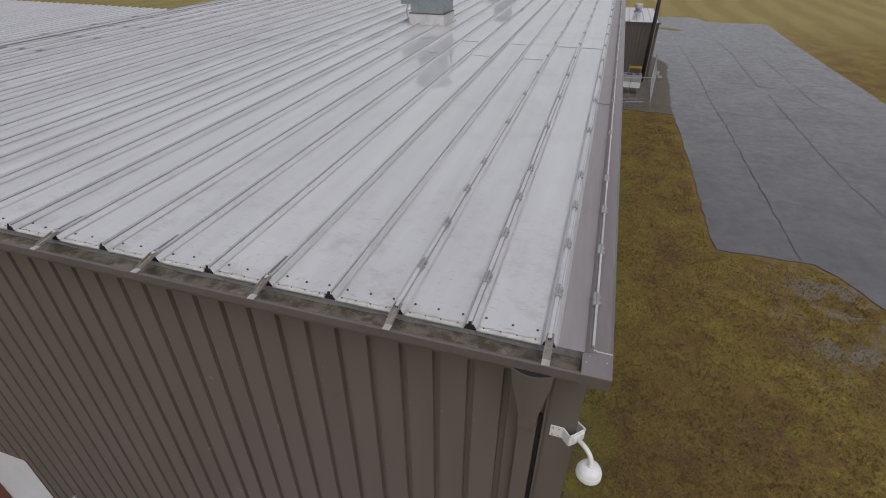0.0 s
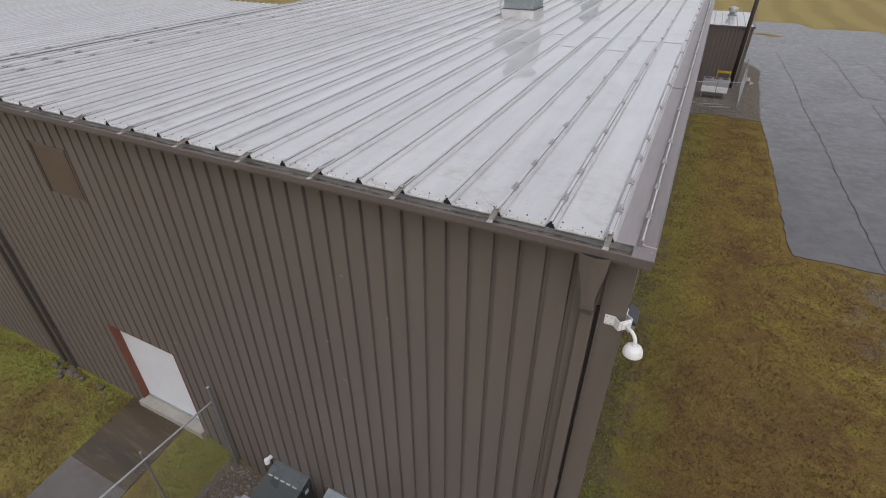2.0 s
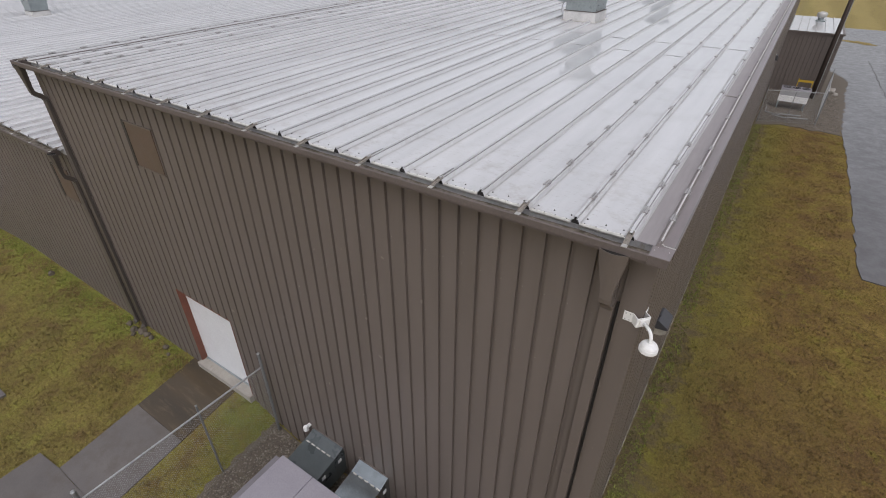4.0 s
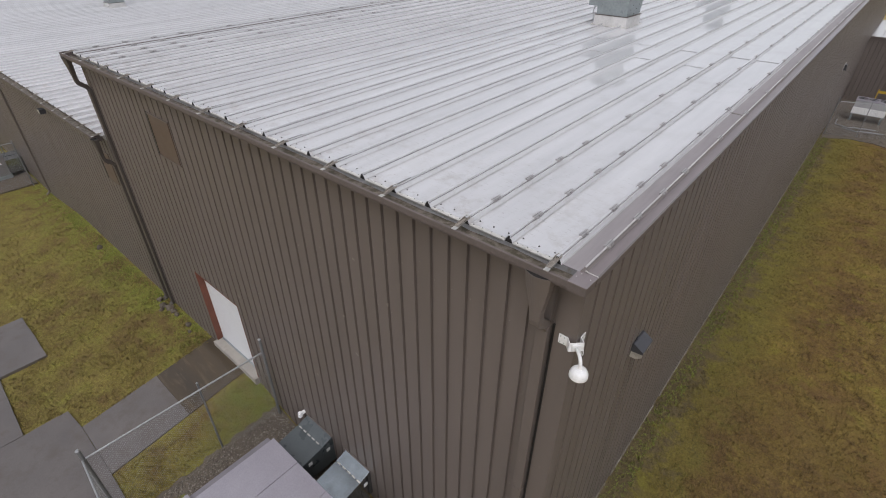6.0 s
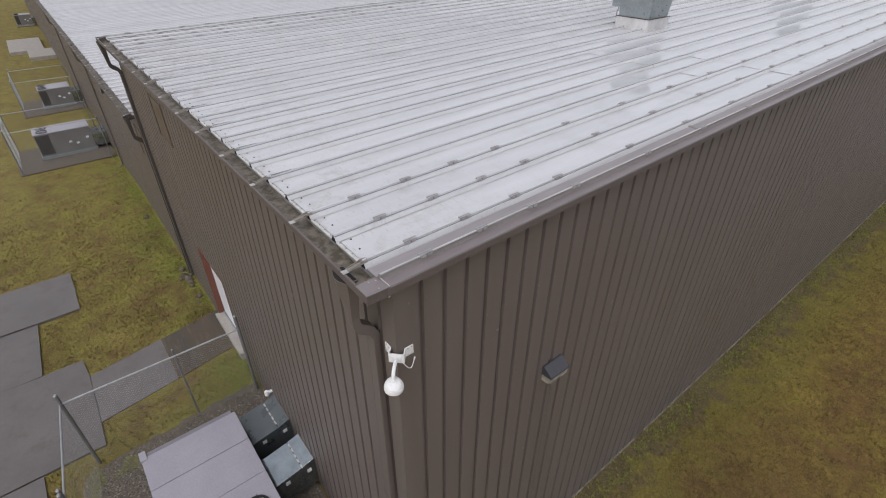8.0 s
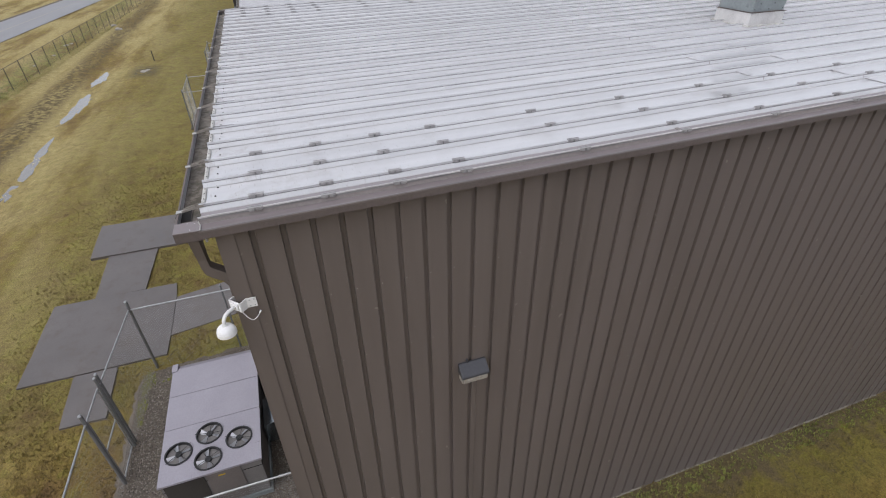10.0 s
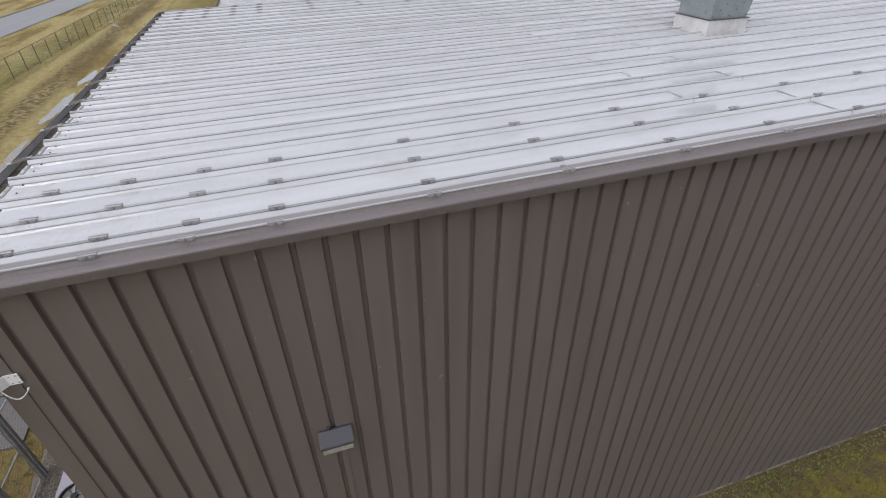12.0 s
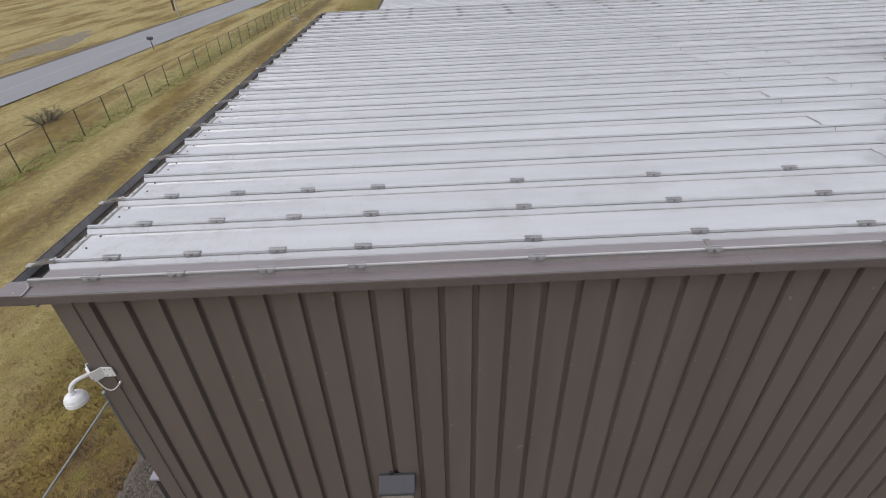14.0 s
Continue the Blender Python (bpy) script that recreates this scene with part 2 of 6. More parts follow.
def asphalt_mat():
    m = bpy.data.materials.new("wet_asphalt")
    m.use_nodes = True
    nt = m.node_tree
    p = nt.nodes["Principled BSDF"]
    patch, mid, grit = noise_at(nt, 0.28, 9, rough=0.72), noise_at(nt, 0.7, 9, (1.8, 0.3, 1), 0.75), noise_at(nt, 30.0, 4)
    drag, spot = noise_at(nt, 0.6, 9, (0.22, 2.4, 1), 0.75), noise_at(nt, 1.3, 9, rough=0.78)
    tint = ramp(nt, patch, [(0.36, (0.074, 0.069, 0.071)), (0.48, (0.094, 0.088, 0.091)), (0.64, (0.118, 0.111, 0.115))])
    tint = blend(nt, span(nt, mid, 0.50, 0.62, 0, 0.35), tint, (0.140, 0.133, 0.137))
    tint = blend(nt, span(nt, drag, 0.58, 0.70, 0, 0.25), tint, (0.080, 0.073, 0.074))
    tint = blend(nt, span(nt, spot, 0.58, 0.66, 0, 0.5), tint, (0.10, 0.088, 0.075))
    tint = blend(nt, 0.25, tint, ramp(nt, grit, [(0.3, (0.05, 0.048, 0.05)), (0.7, (0.16, 0.153, 0.157))]))
    nt.links.new(tint, p.inputs["Base Color"])
    nt.links.new(span(nt, spot, 0.40, 0.60, 0.35, 0.62), p.inputs["Roughness"])
    nt.links.new(bump(nt, grit, 0.4, 0.003), p.inputs["Normal"])
    nt.links.new(span(nt, patch, 0.42, 0.60, 0.52, 0.68), p.inputs["Coat Weight"])
    nt.links.new(span(nt, mid, 0.42, 0.58, 0.14, 0.22), p.inputs["Coat Roughness"])
    return m


ROOF, WALL, GRASS, ASPHALT = roof_metal(), wall_paint(), grass_ground(), asphalt_mat()
TRIM = surface("taupe_trim_paint", (0.142, 0.119, 0.112), 0.5, dark=0.85, light=1.1, spec=0.25)
STRIP = surface("weathered_rake_flashing", (0.31, 0.287, 0.293), 0.5, dark=0.88, light=1.08, grain=8, stretch=(2, 0.2, 1), spec=0.3, coat=0.0, coat_rough=0.05)
RIB_PAINT = surface("rake_rib_paint", (0.25, 0.222, 0.215), 0.45, dark=0.9, light=1.08, spec=0.3)
DARK_SPOUT = surface("dark_spout", (0.085, 0.073, 0.067), 0.4, dark=0.8, stretch=(2, 2, 0.2))
GUTTER_IN = surface("silted_gutter", (0.22, 0.19, 0.16), 0.6, patch=3, dirt=(0.08, 0.068, 0.045), dirt_at=(0.42, 0.58), bump_d=0.006)
STRAP_DIRTY = surface("grimy_strap", (0.34, 0.31, 0.275), 0.5, 0.2, patch=9, dark=0.7, dirt=(0.16, 0.135, 0.11), dirt_at=(0.52, 0.66))
GUTTER_BACK = surface("gutter_back_sheet", (0.43, 0.43, 0.445), 0.45, 0.2, patch=2.5, stretch=(1, 1, 0.3), dirt=(0.27, 0.24, 0.20), dirt_at=(0.54, 0.70))
RAKE_PLATE = surface("mauve_rake_plate", (0.215, 0.185, 0.188), 0.42, dark=0.9, light=1.08, grain=10, stretch=(2, 0.3, 1), coat=0.3, coat_rough=0.12)
HEM = surface("glossy_taupe_hem", (0.16, 0.137, 0.13), 0.4, coat=1.0, coat_rough=0.10, stretch=(1, 0.3, 1))
STRAP = surface("pale_galvanised_strap", (0.55, 0.54, 0.52), 0.4, 0.4, patch=8)
CLIP = surface("cast_seam_clamp", (0.38, 0.37, 0.37), 0.4, 0.3, patch=9)
SCREW = surface("neoprene_screw", (0.07, 0.065, 0.06), 0.6, patch=20)
DARK = surface("black_foam_and_dark_hollows", (0.02, 0.018, 0.017), 0.9)
SEALANT = surface("old_white_sealant", (0.56, 0.55, 0.52), 0.5, patch=6, dirt=(0.30, 0.26, 0.21), dirt_at=(0.56, 0.70), bump_d=0.004)
CREST_GLINT = surface("rib_crest_glint", (0.58, 0.565, 0.565), 0.35, patch=2, stretch=(1, 0.3, 1))
LAPMAT = surface("dirty_lap_joint", (0.27, 0.25, 0.235), 0.6, patch=14, dirt=(0.40, 0.39, 0.38), dirt_at=(0.66, 0.76))
SEAM_FOOT = surface("seam_foot_shade", (0.42, 0.415, 0.415), 0.5, patch=2.5, dark=0.7, light=1.4, stretch=(1, 0.4, 1))
SHADE_GREY = surface("shadowed_seam_joint", (0.22, 0.215, 0.215), 0.7, patch=3, dark=0.6, light=1.5, stretch=(1, 0.3, 1))
WHITE = surface("white_camera_plastic", (0.86, 0.86, 0.86), 0.35, dark=0.94, light=1.03)
BOXGREY = surface("slate_light_housing", (0.062, 0.063, 0.072), 0.45)
LENS = surface("frosted_lens", (0.42, 0.395, 0.35), 0.3)
GALV = surface("galvanised_sheet", (0.34, 0.38, 0.39), 0.38, 0.55, dark=0.8, light=1.15, patch=2.5, grain=18, dirt=(0.20, 0.23, 0.23), dirt_at=(0.6, 0.7))
DUCT = surface("wet_duct_steel", (0.36, 0.40, 0.42), 0.16, 0.92, dark=0.7, patch=3, coat=0.6, coat_rough=0.05)
POST_PIPE = surface("weathered_post_pipe", (0.235, 0.24, 0.245), 0.5, 0.4, patch=4, dark=0.75, stretch=(1, 1, 0.3))
PIPE = surface("galvanised_pipe", (0.42, 0.43, 0.44), 0.4, 0.6, patch=6)
CURB = surface("pale_curb_flashing", (0.64, 0.63, 0.62), 0.45, patch=3, dirt=(0.42, 0.385, 0.35), dirt_at=(0.62, 0.76))
RTU = surface("lavender_grey_cabinet_paint", (0.35, 0.333, 0.378), 0.4, dark=0.86, light=1.08, patch=0.8, coat=0.5, coat_rough=0.2)
RTU_SIDE = surface("grey_cabinet_side", (0.19, 0.18, 0.175), 0.5)
COIL = surface("dark_coil_and_recess_shade", (0.05, 0.045, 0.04), 0.6)
FAN = surface("black_fan_guard", (0.025, 0.025, 0.026), 0.5)
BLADE = surface("fan_blade_aluminium", (0.42, 0.43, 0.46), 0.35, 0.4)
DOOR = surface("white_ribbed_door", (0.74, 0.75, 0.78), 0.4, dark=0.93, light=1.03, patch=2)
RUST = surface("red_oxide_steel", (0.19, 0.07, 0.045), 0.6, patch=3, dirt=(0.12, 0.055, 0.04))
CONC = surface("worn_concrete", (0.36, 0.335, 0.30), 0.75, patch=2.5, grain=40, dirt=(0.22, 0.19, 0.16))
SLAB = surface("damp_concrete_slab", (0.138, 0.123, 0.117), 0.5, patch=0.7, grain=35, dark=0.68, light=1.1, dirt=(0.108, 0.092, 0.080), dirt_at=(0.50, 0.66), bump_d=0.002, coat=0.35, coat_rough=0.25)
RAMP = surface("rusty_wet_ramp_slab", (0.062, 0.043, 0.023), 0.6, patch=1.0, grain=25, dark=0.55, light=1.3, stretch=(0.35, 2.6, 1), dirt=(0.118, 0.088, 0.050), dirt_at=(0.54, 0.72), coat=0.45, coat_rough=0.06)
GRAVEL_M = surface("brown_grey_gravel", (0.135, 0.112, 0.088), 0.85, patch=2.0, grain=28, dark=0.7, dirt=(0.09, 0.075, 0.05), bump_d=0.02)
PANEL = surface("brown_infill_panel", (0.132, 0.094, 0.073), 0.5, patch=2)
POLE = surface("creosoted_pole", (0.055, 0.040, 0.033), 0.8, stretch=(6, 6, 0.3))
YELLOW = surface("yellow_paint", (0.55, 0.36, 0.03), 0.45)
WATER = surface("puddle_water", (0.16, 0.145, 0.12), 0.05, dark=0.9, bump_d=0.0, coat=1.0, coat_rough=0.01)
ROAD_M = surface("wet_road", (0.22, 0.215, 0.225), 0.35, patch=0.25, dark=0.85, stretch=(0.2, 1, 1))
LINE = surface("worn_road_line", (0.50, 0.46, 0.36), 0.6)
POST_M = surface("weathered_post", (0.09, 0.08, 0.07), 0.8)
TUFT = blades_mat("grass_blades", (0.070, 0.052, 0.022), (0.29, 0.222, 0.062), 0.65)
STRAW = blades_mat("straw_blades", (0.20, 0.165, 0.075), (0.42, 0.35, 0.18), 0.75)
WEED = blades_mat("wall_weeds", (0.15, 0.18, 0.036), (0.33, 0.38, 0.07), 0.3)
FIELD_WEED = blades_mat("fence_weeds", (0.24, 0.25, 0.085), (0.36, 0.36, 0.14), 0.5)
MOSS = surface("yellow_green_moss", (0.17, 0.18, 0.035), 0.9, patch=5, grain=40, dark=0.6, dirt=(0.11, 0.095, 0.06), dirt_at=(0.46, 0.56), bump_d=0.01)


# ---- mesh helpers ----
def box(bm, x0, x1, y0, y1, z0, z1):
    v = [bm.verts.new(p) for p in ((x0, y0, z0), (x1, y0, z0), (x1, y1, z0), (x0, y1, z0), (x0, y0, z1), (x1, y0, z1), (x1, y1, z1), (x0, y1, z1))]
    for f in ((0, 3, 2, 1), (4, 5, 6, 7), (0, 1, 5, 4), (1, 2, 6, 5), (2, 3, 7, 6), (3, 0, 4, 7)):
        bm.faces.new([v[i] for i in f])
    return bm


def tube(bm, a, b, r, n=8, r2=None):
    a, b = Vector(a), Vector(b)
    d = (b - a).normalized()
    u = d.orthogonal().normalized()
    w = d.cross(u)
    r2 = r if r2 is None else r2
    rings = [[bm.verts.new(c + (u * math.cos(k * math.tau / n) + w * math.sin(k * math.tau / n)) * q) for k in range(n)] for c, q in ((a, r), (b, r2))]
    for k in range(n):
        bm.faces.new((rings[0][k], rings[0][(k + 1) % n], rings[1][(k + 1) % n], rings[1][k]))
    bm.faces.new(rings[0][::-1])
    bm.faces.new(rings[1])
    return bm


def prism(bm, outline, place):
    """A closed outline (2D) carried between two ends; place(u, v, end) gives the point."""
    ends = [[bm.verts.new(place(u, v, e)) for u, v in outline] for e in (0, 1)]
    n = len(outline)
    for k in range(n):
        bm.faces.new((ends[0][k], ends[0][(k + 1) % n], ends[1][(k + 1) % n], ends[1][k]))
    bm.faces.new(ends[0][::-1])
    bm.faces.new(ends[1])
    return bm


def loft(bm, rings, cap=True):
    made = [[bm.verts.new(p) for p in r] for r in rings]
    n = len(made[0])
    for a, b in zip(made, made[1:]):
        for k in range(n):
            bm.faces.new((a[k], a[(k + 1) % n], b[(k + 1) % n], b[k]))
    if cap:
        bm.faces.new(made[0][::-1])
        bm.faces.new(made[-1])
    return bm


def rect_ring(x0, x1, y0, y1, z):
    return [(x0, y0, z), (x1, y0, z), (x1, y1, z), (x0, y1, z)]


def mesh_of(bm, name, material, smooth=False, bevel=0.0):
    if bevel:
        bmesh.ops.bevel(bm, geom=list(bm.edges), offset=bevel, segments=2, affect="EDGES", profile=0.6)
    bmesh.ops.recalc_face_normals(bm, faces=bm.faces)
    me = bpy.data.meshes.new(name)
    bm.to_mesh(me)
    bm.free()
    me.materials.append(material)
    if smooth:
        me.shade_smooth()
    return me


def part(name, bm, material, parent=None, label="", smooth=False, bevel=0.0):
    ob = new(name, mesh_of(bm, name, material, smooth, bevel))
    ob.parent = parent
    return tagged(ob, label)


def piece(name, me, parent, x=0, y=0, z=0, rz=0):
    ob = new(name, me)
    ob.parent = parent
    ob.location, ob.rotation_euler = (x, y, z), (0, 0, radians(rz))
    return ob


def thing(name, label, category, group="", at=(0, 0, 0)):
    ob = new(name)
    ob.empty_display_size = 0.2
    ob.location = at
    return tagged(ob, label, category, group)


def setting(name, bm, material, label, category, parent=None):
    return tagged(part(name, bm, material, parent, label), "", category, "", "structure")


def B():
    return bmesh.new()


# ---- plan of the place, in metres ----
EAST, SOUTH = -0.11, 0.14          # outer faces of the hall's walls
WEST, NORTH = -15.35, 61.0
RIDGE, EAVE, FALL = 27.0, 9.375, 0.0147
SEAM0, SEAM = -0.44, 0.6115
SEAMS = [SEAM0 - SEAM * k for k in range(25)]
LOW_EAVE = 6.93


def deck(y):
    """Height of the hall's roof sheets at y."""
    return EAVE + FALL * (y if y < RIDGE else 2 * RIDGE - y)


def smooth(a, b, v):
    t = min(max((v - a) / (b - a), 0.0), 1.0)
    return t * t * (3 - 2 * t)


def lie(x, y):
    """Height of the ground."""
    z = -0.035
    bank = 0.02 + 0.60 * smooth(-7.4, -9.9, x) * smooth(-31.0, -24.0, x)
    if x < 0.5:
        z += bank * min(max((y + 4.1) / 4.1, 0.0), 1.0)
    ditch = math.exp(-((y + 13.6 - 0.01 * x) / 1.6) ** 2) * smooth(6, -12, x)
    rut = math.exp(-((y + 17.4 - 0.02 * x) / 1.1) ** 2) * smooth(6, -12, x)
    return z - 0.30 * ditch - 0.15 * rut + 0.03 * noise.noise((x * 0.35, y * 0.35, 0)) + 0.02 * noise.noise((x * 1.3, y * 1.3, 5)) + 0.012 * noise.noise((x * 3.1, y * 3.1, 9))


# ---- ground ----
def steps(*runs):
    out = []
    for a, b, d in runs:
        out += list(np.arange(a, b, d))
    return [float(v) for v in out] + [float(runs[-1][1])]


gx = steps((-2500, -300, 250), (-300, -70, 12), (-70, -54, 0.8), (-54, -28, 0.45), (-28, 14, 0.35), (14, 60, 2.5), (60, 300, 20), (300, 2500, 250))
gy = steps((-2500, -300, 250), (-300, -60, 15), (-60, -26, 2.0), (-26, 44, 0.40), (44, 120, 3.0), (120, 300, 20), (300, 2500, 250))
verts = [(x, y, lie(x, y) if abs(x) < 120 and abs(y) < 150 else -0.035) for y in gy for x in gx]
w = len(gx)
faces = [(j * w + i, j * w + i + 1, (j + 1) * w + i + 1, (j + 1) * w + i) for j in range(len(gy) - 1) for i in range(w - 1)]
me = bpy.data.meshes.new("ground")
me.from_pydata(verts, [], faces)
me.materials.append(GRASS)
me.shade_smooth()
ground = tagged(new("ground", me), "mossy yellow-green winter lawn, damp and patchy", "ground", "", "structure")


def sheet(name, pts, z0, z1, material, label, category, wobble=0.0, step=0.8):
    """A flat slab with the given corners; its edge wanders a little."""
    rnd = random.Random(len(pts) * 7 + int(abs(pts[0][0]) * 10))
    ring = []
    for (ax, ay), (bx, by) in zip(pts, pts[1:] + pts[:1]):
        n = max(1, int(math.hypot(bx - ax, by - ay) / step)) if wobble else 1
        for k in range(n):
            q = wobble * (rnd.random() - 0.5) * 2 if k else 0
            dx, dy = bx - ax, by - ay
            d = math.hypot(dx, dy)
            ring.append((ax + dx * k / n - dy / d * q, ay + dy * k / n + dx / d * q))
    bm = B()
    prism(bm, ring, lambda u, v, e: (u, v, z1 if e else z0))
    return setting(name, bm, material, label, category)


pavement = sheet("pavement", [(4.0, 92), (4.1, 64), (4.7, 60.8), (5.95, 56.6), (5.47, 50.2), (5.40, 45.9), (5.40, 39.1), (5.62, 34.4), (5.64, 30.5), (5.70, 27.6), (5.72, 19.6), (5.86, 18.5), (9.7, 18.5), (10.4, 17.75), (11.4, 15.8), (14.5, 11.0), (24, 6), (40, 6), (40, 40), (22.6, 44), (22.4, 62), (22.4, 76), (22.65, 90.8), (14.1, 90.2), (12.9, 94.5), (6, 94)],
                 -0.25, 0.005, ASPHALT, "wet grey cracked asphalt apron", "pavement", 0.06, 0.5)


def crack(pts, width, seed):
    """A tarry crack with a wandering edge, standing in the asphalt."""
    rnd = random.Random(seed)
    line = []
    for (ax, ay), (bx, by) in zip(pts, pts[1:]):
        n = max(2, int(math.hypot(bx - ax, by - ay) / 0.7))
        line += [(ax + (bx - ax) * k / n + rnd.uniform(-0.07, 0.07), ay + (by - ay) * k / n + rnd.uniform(-0.07, 0.07)) for k in range(n)]
    line.append(pts[-1])
    bm = B()
    left, right = [], []
    for i, (x, y) in enumerate(line):
        a, b = line[max(i - 1, 0)], line[min(i + 1, len(line) - 1)]
        d = math.hypot(b[0] - a[0], b[1] - a[1]) or 1
        q = width * rnd.uniform(0.35, 1.0) / 2
        left.append(bm.verts.new((x - (b[1] - a[1]) / d * q, y + (b[0] - a[0]) / d * q, 0.009)))
        right.append(bm.verts.new((x + (b[1] - a[1]) / d * q, y - (b[0] - a[0]) / d * q, 0.009)))
    for i in range(len(line) - 1):
        bm.faces.new((left[i], right[i], right[i + 1], left[i + 1]))
    part("crack", bm, CRACK, pavement)


CRACK = surface("crack_filler", (0.055, 0.05, 0.042), 0.7, patch=3, dirt=(0.12, 0.11, 0.07))
for i, (pts, wd) in enumerate([([(9.2, 18.6), (9.0, 29.7), (8.98, 37.2), (8.70, 42), (8.70, 53.6), (8.25, 69)], 0.15), ([(14.6, 22), (14.0, 28), (13.83, 35.3), (13.8, 40.4), (13.86, 47.2)], 0.13), ([(13.57, 49.6), (13.53, 52.2), (13.7, 64.6), (13.0, 75.3)], 0.14),
                               ([(9.0, 53.7), (13.6, 53.4)], 0.09), ([(9.4, 40.1), (13.9, 40.0), (17.6, 40.0)], 0.09), ([(12.0, 63.7), (16.4, 65.2), (23.0, 66.8)], 0.09), ([(16.5, 65.3), (16.7, 53.9), (16.86, 50.1)], 0.10), ([(16.9, 50.1), (16.95, 45.8), (17.4, 43.8)], 0.16),
                               ([(13.57, 49.6), (16.2, 49.5), (18.0, 51.5), (21.9, 52.2)], 0.13), ([(13.6, 50.2), (14.9, 49.4)], 0.22), ([(19.8, 72.7), (19.85, 67)], 0.08), ([(20.6, 81.5), (22.3, 72.8)], 0.08), ([(16.8, 76), (18.6, 74.5), (22.4, 73.6)], 0.08),
                               ([(9.2, 24.8), (11.2, 24.2), (14.3, 24.0)], 0.05), ([(9, 33), (7.0, 33.3)], 0.04), ([(17.5, 43.8), (21.5, 46)], 0.06), ([(7.2, 30.2), (8.9, 30.6)], 0.04), ([(12.6, 90), (12.9, 84), (22, 85)], 0.07)]):
    crack(pts, wd * 0.62, i)

rnd = random.Random(14)
nx, ny = 50, 33
bed, lids = [], []
for j in range(ny + 1):
    for i in range(nx + 1):
        x, y = -8.72 + 7.32 * i / nx, -4.85 + 4.95 * j / ny
        if i in (0, nx) or j == 0:
            x, y = x + rnd.uniform(-0.09, 0.09), y + rnd.uniform(-0.09, 0.09)
        rim = i in (0, nx) or j == 0
        bed.append((x, y, lie(x, y) - 0.03 if rim else max(0.02, lie(x, y) + 0.03)))
for j in range(ny):
    for i in range(nx):
        if min(i, nx - 1 - i) + j > 3:
            lids.append((j * (nx + 1) + i, j * (nx + 1) + i + 1, (j + 1) * (nx + 1) + i + 1, (j + 1) * (nx + 1) + i))
me = bpy.data.meshes.new("gravel_bed")
me.from_pydata(bed, [], lids)
me.materials.append(GRAVEL_M)
gravel = tagged(new("gravel_bed", me), "brown-grey gravel bed under the outdoor units", "gravel", "", "structure")
far_gravel = sheet("gravel_bed", [(-0.1, 37.7), (1.6, 38.9), (5.4, 38.5), (5.55, 44), (5.7, 50), (6.1, 56.6), (4.9, 60.4), (4.2, 61), (-0.1, 60)], -0.2, 0.012, GRAVEL_M, "damp gravel yard beside the annex", "gravel", 0.15, 0.6)

# concrete slabs of the yard
for pts, z, label in [([(-13.37, -8.32), (-9.25, -8.32), (-9.25, -4.04), (-10.28, -4.02), (-12.4, -4.02), (-13.35, -4.1)], 0.040, "large damp concrete slab of the yard"),
                      ([(-9.2, -6.75), (-7.12, -6.65), (-7.1, -5.45), (-9.2, -5.5)], 0.032, "narrow concrete slab running east from the yard"),
                      ([(-16.41, -7.05), (-13.375, -6.98), (-13.375, -5.22), (-16.41, -5.12)], 0.036, "concrete slab linking two slabs of the yard"),
                      ([(-19.3, -7.85), (-16.42, -7.75), (-16.42, -3.79), (-19.3, -3.79)], 0.085, "concrete slab end in the lawn")]:
    sheet("concrete_slab", pts, -0.2, z, SLAB, label, "concrete slab", 0.015, 0.6)
bm = B()
prism(bm, [(-4.015, -0.2), (-1.805, -0.2), (-1.805, 0.333), (-4.015, 0.024)], lambda u, v, e: (-12.42 + 2.22 * e, u, v))
setting("concrete_walk", bm, SLAB, "smooth wet concrete walk rising to the door", "concrete walk")
bm = B()
prism(bm, [(-1.80, -0.2), (0.13, -0.2), (0.13, 0.635), (-1.80, 0.338)], lambda u, v, e: (-12.40 + 2.2 * e, u, v))
setting("ramp", bm, RAMP, "rusty brown wet concrete ramp up to the door", "ramp")

# ---- walls of grooved sheet ----
PITCH = 0.318


def grooved(bm, along, a, b, z0, z1, start, inner=0.22, pitch=PITCH):
    """A stretch of wall from a to b. along(u, d, z): u runs along, d is depth inwards. z0, z1: heights as functions of u."""
    k = math.ceil((a - start) / pitch)
    prof = [(a, 0.0)]
    while start + k * pitch < b - 0.045:
        c = start + k * pitch
        if c - 0.045 > a:
            prof += [(c - 0.034, 0.0), (c - 0.025, 0.046), (c + 0.025, 0.046), (c + 0.034, 0.0)]
        k += 1
    prof.append((b, 0.0))
    low = [bm.verts.new(along(u, d, z0(u))) for u, d in prof]
    high = [bm.verts.new(along(u, d, z1(u))) for u, d in prof]
    for i in range(len(prof) - 1):
        bm.faces.new((low[i], low[i + 1], high[i + 1], high[i]))
    bl, bh = [bm.verts.new(along(u, inner, z0(u))) for u in (a, b)], [bm.verts.new(along(u, inner, z1(u))) for u in (a, b)]
    bm.faces.new((bl[1], bl[0], bh[0], bh[1]))
    bm.faces.new((low[0], high[0], bh[0], bl[0]))
    bm.faces.new((low[-1], bl[1], bh[1], high[-1]))
    bm.faces.new(high + [bh[1], bh[0]])
    bm.faces.new(low[::-1] + [bl[0], bl[1]])


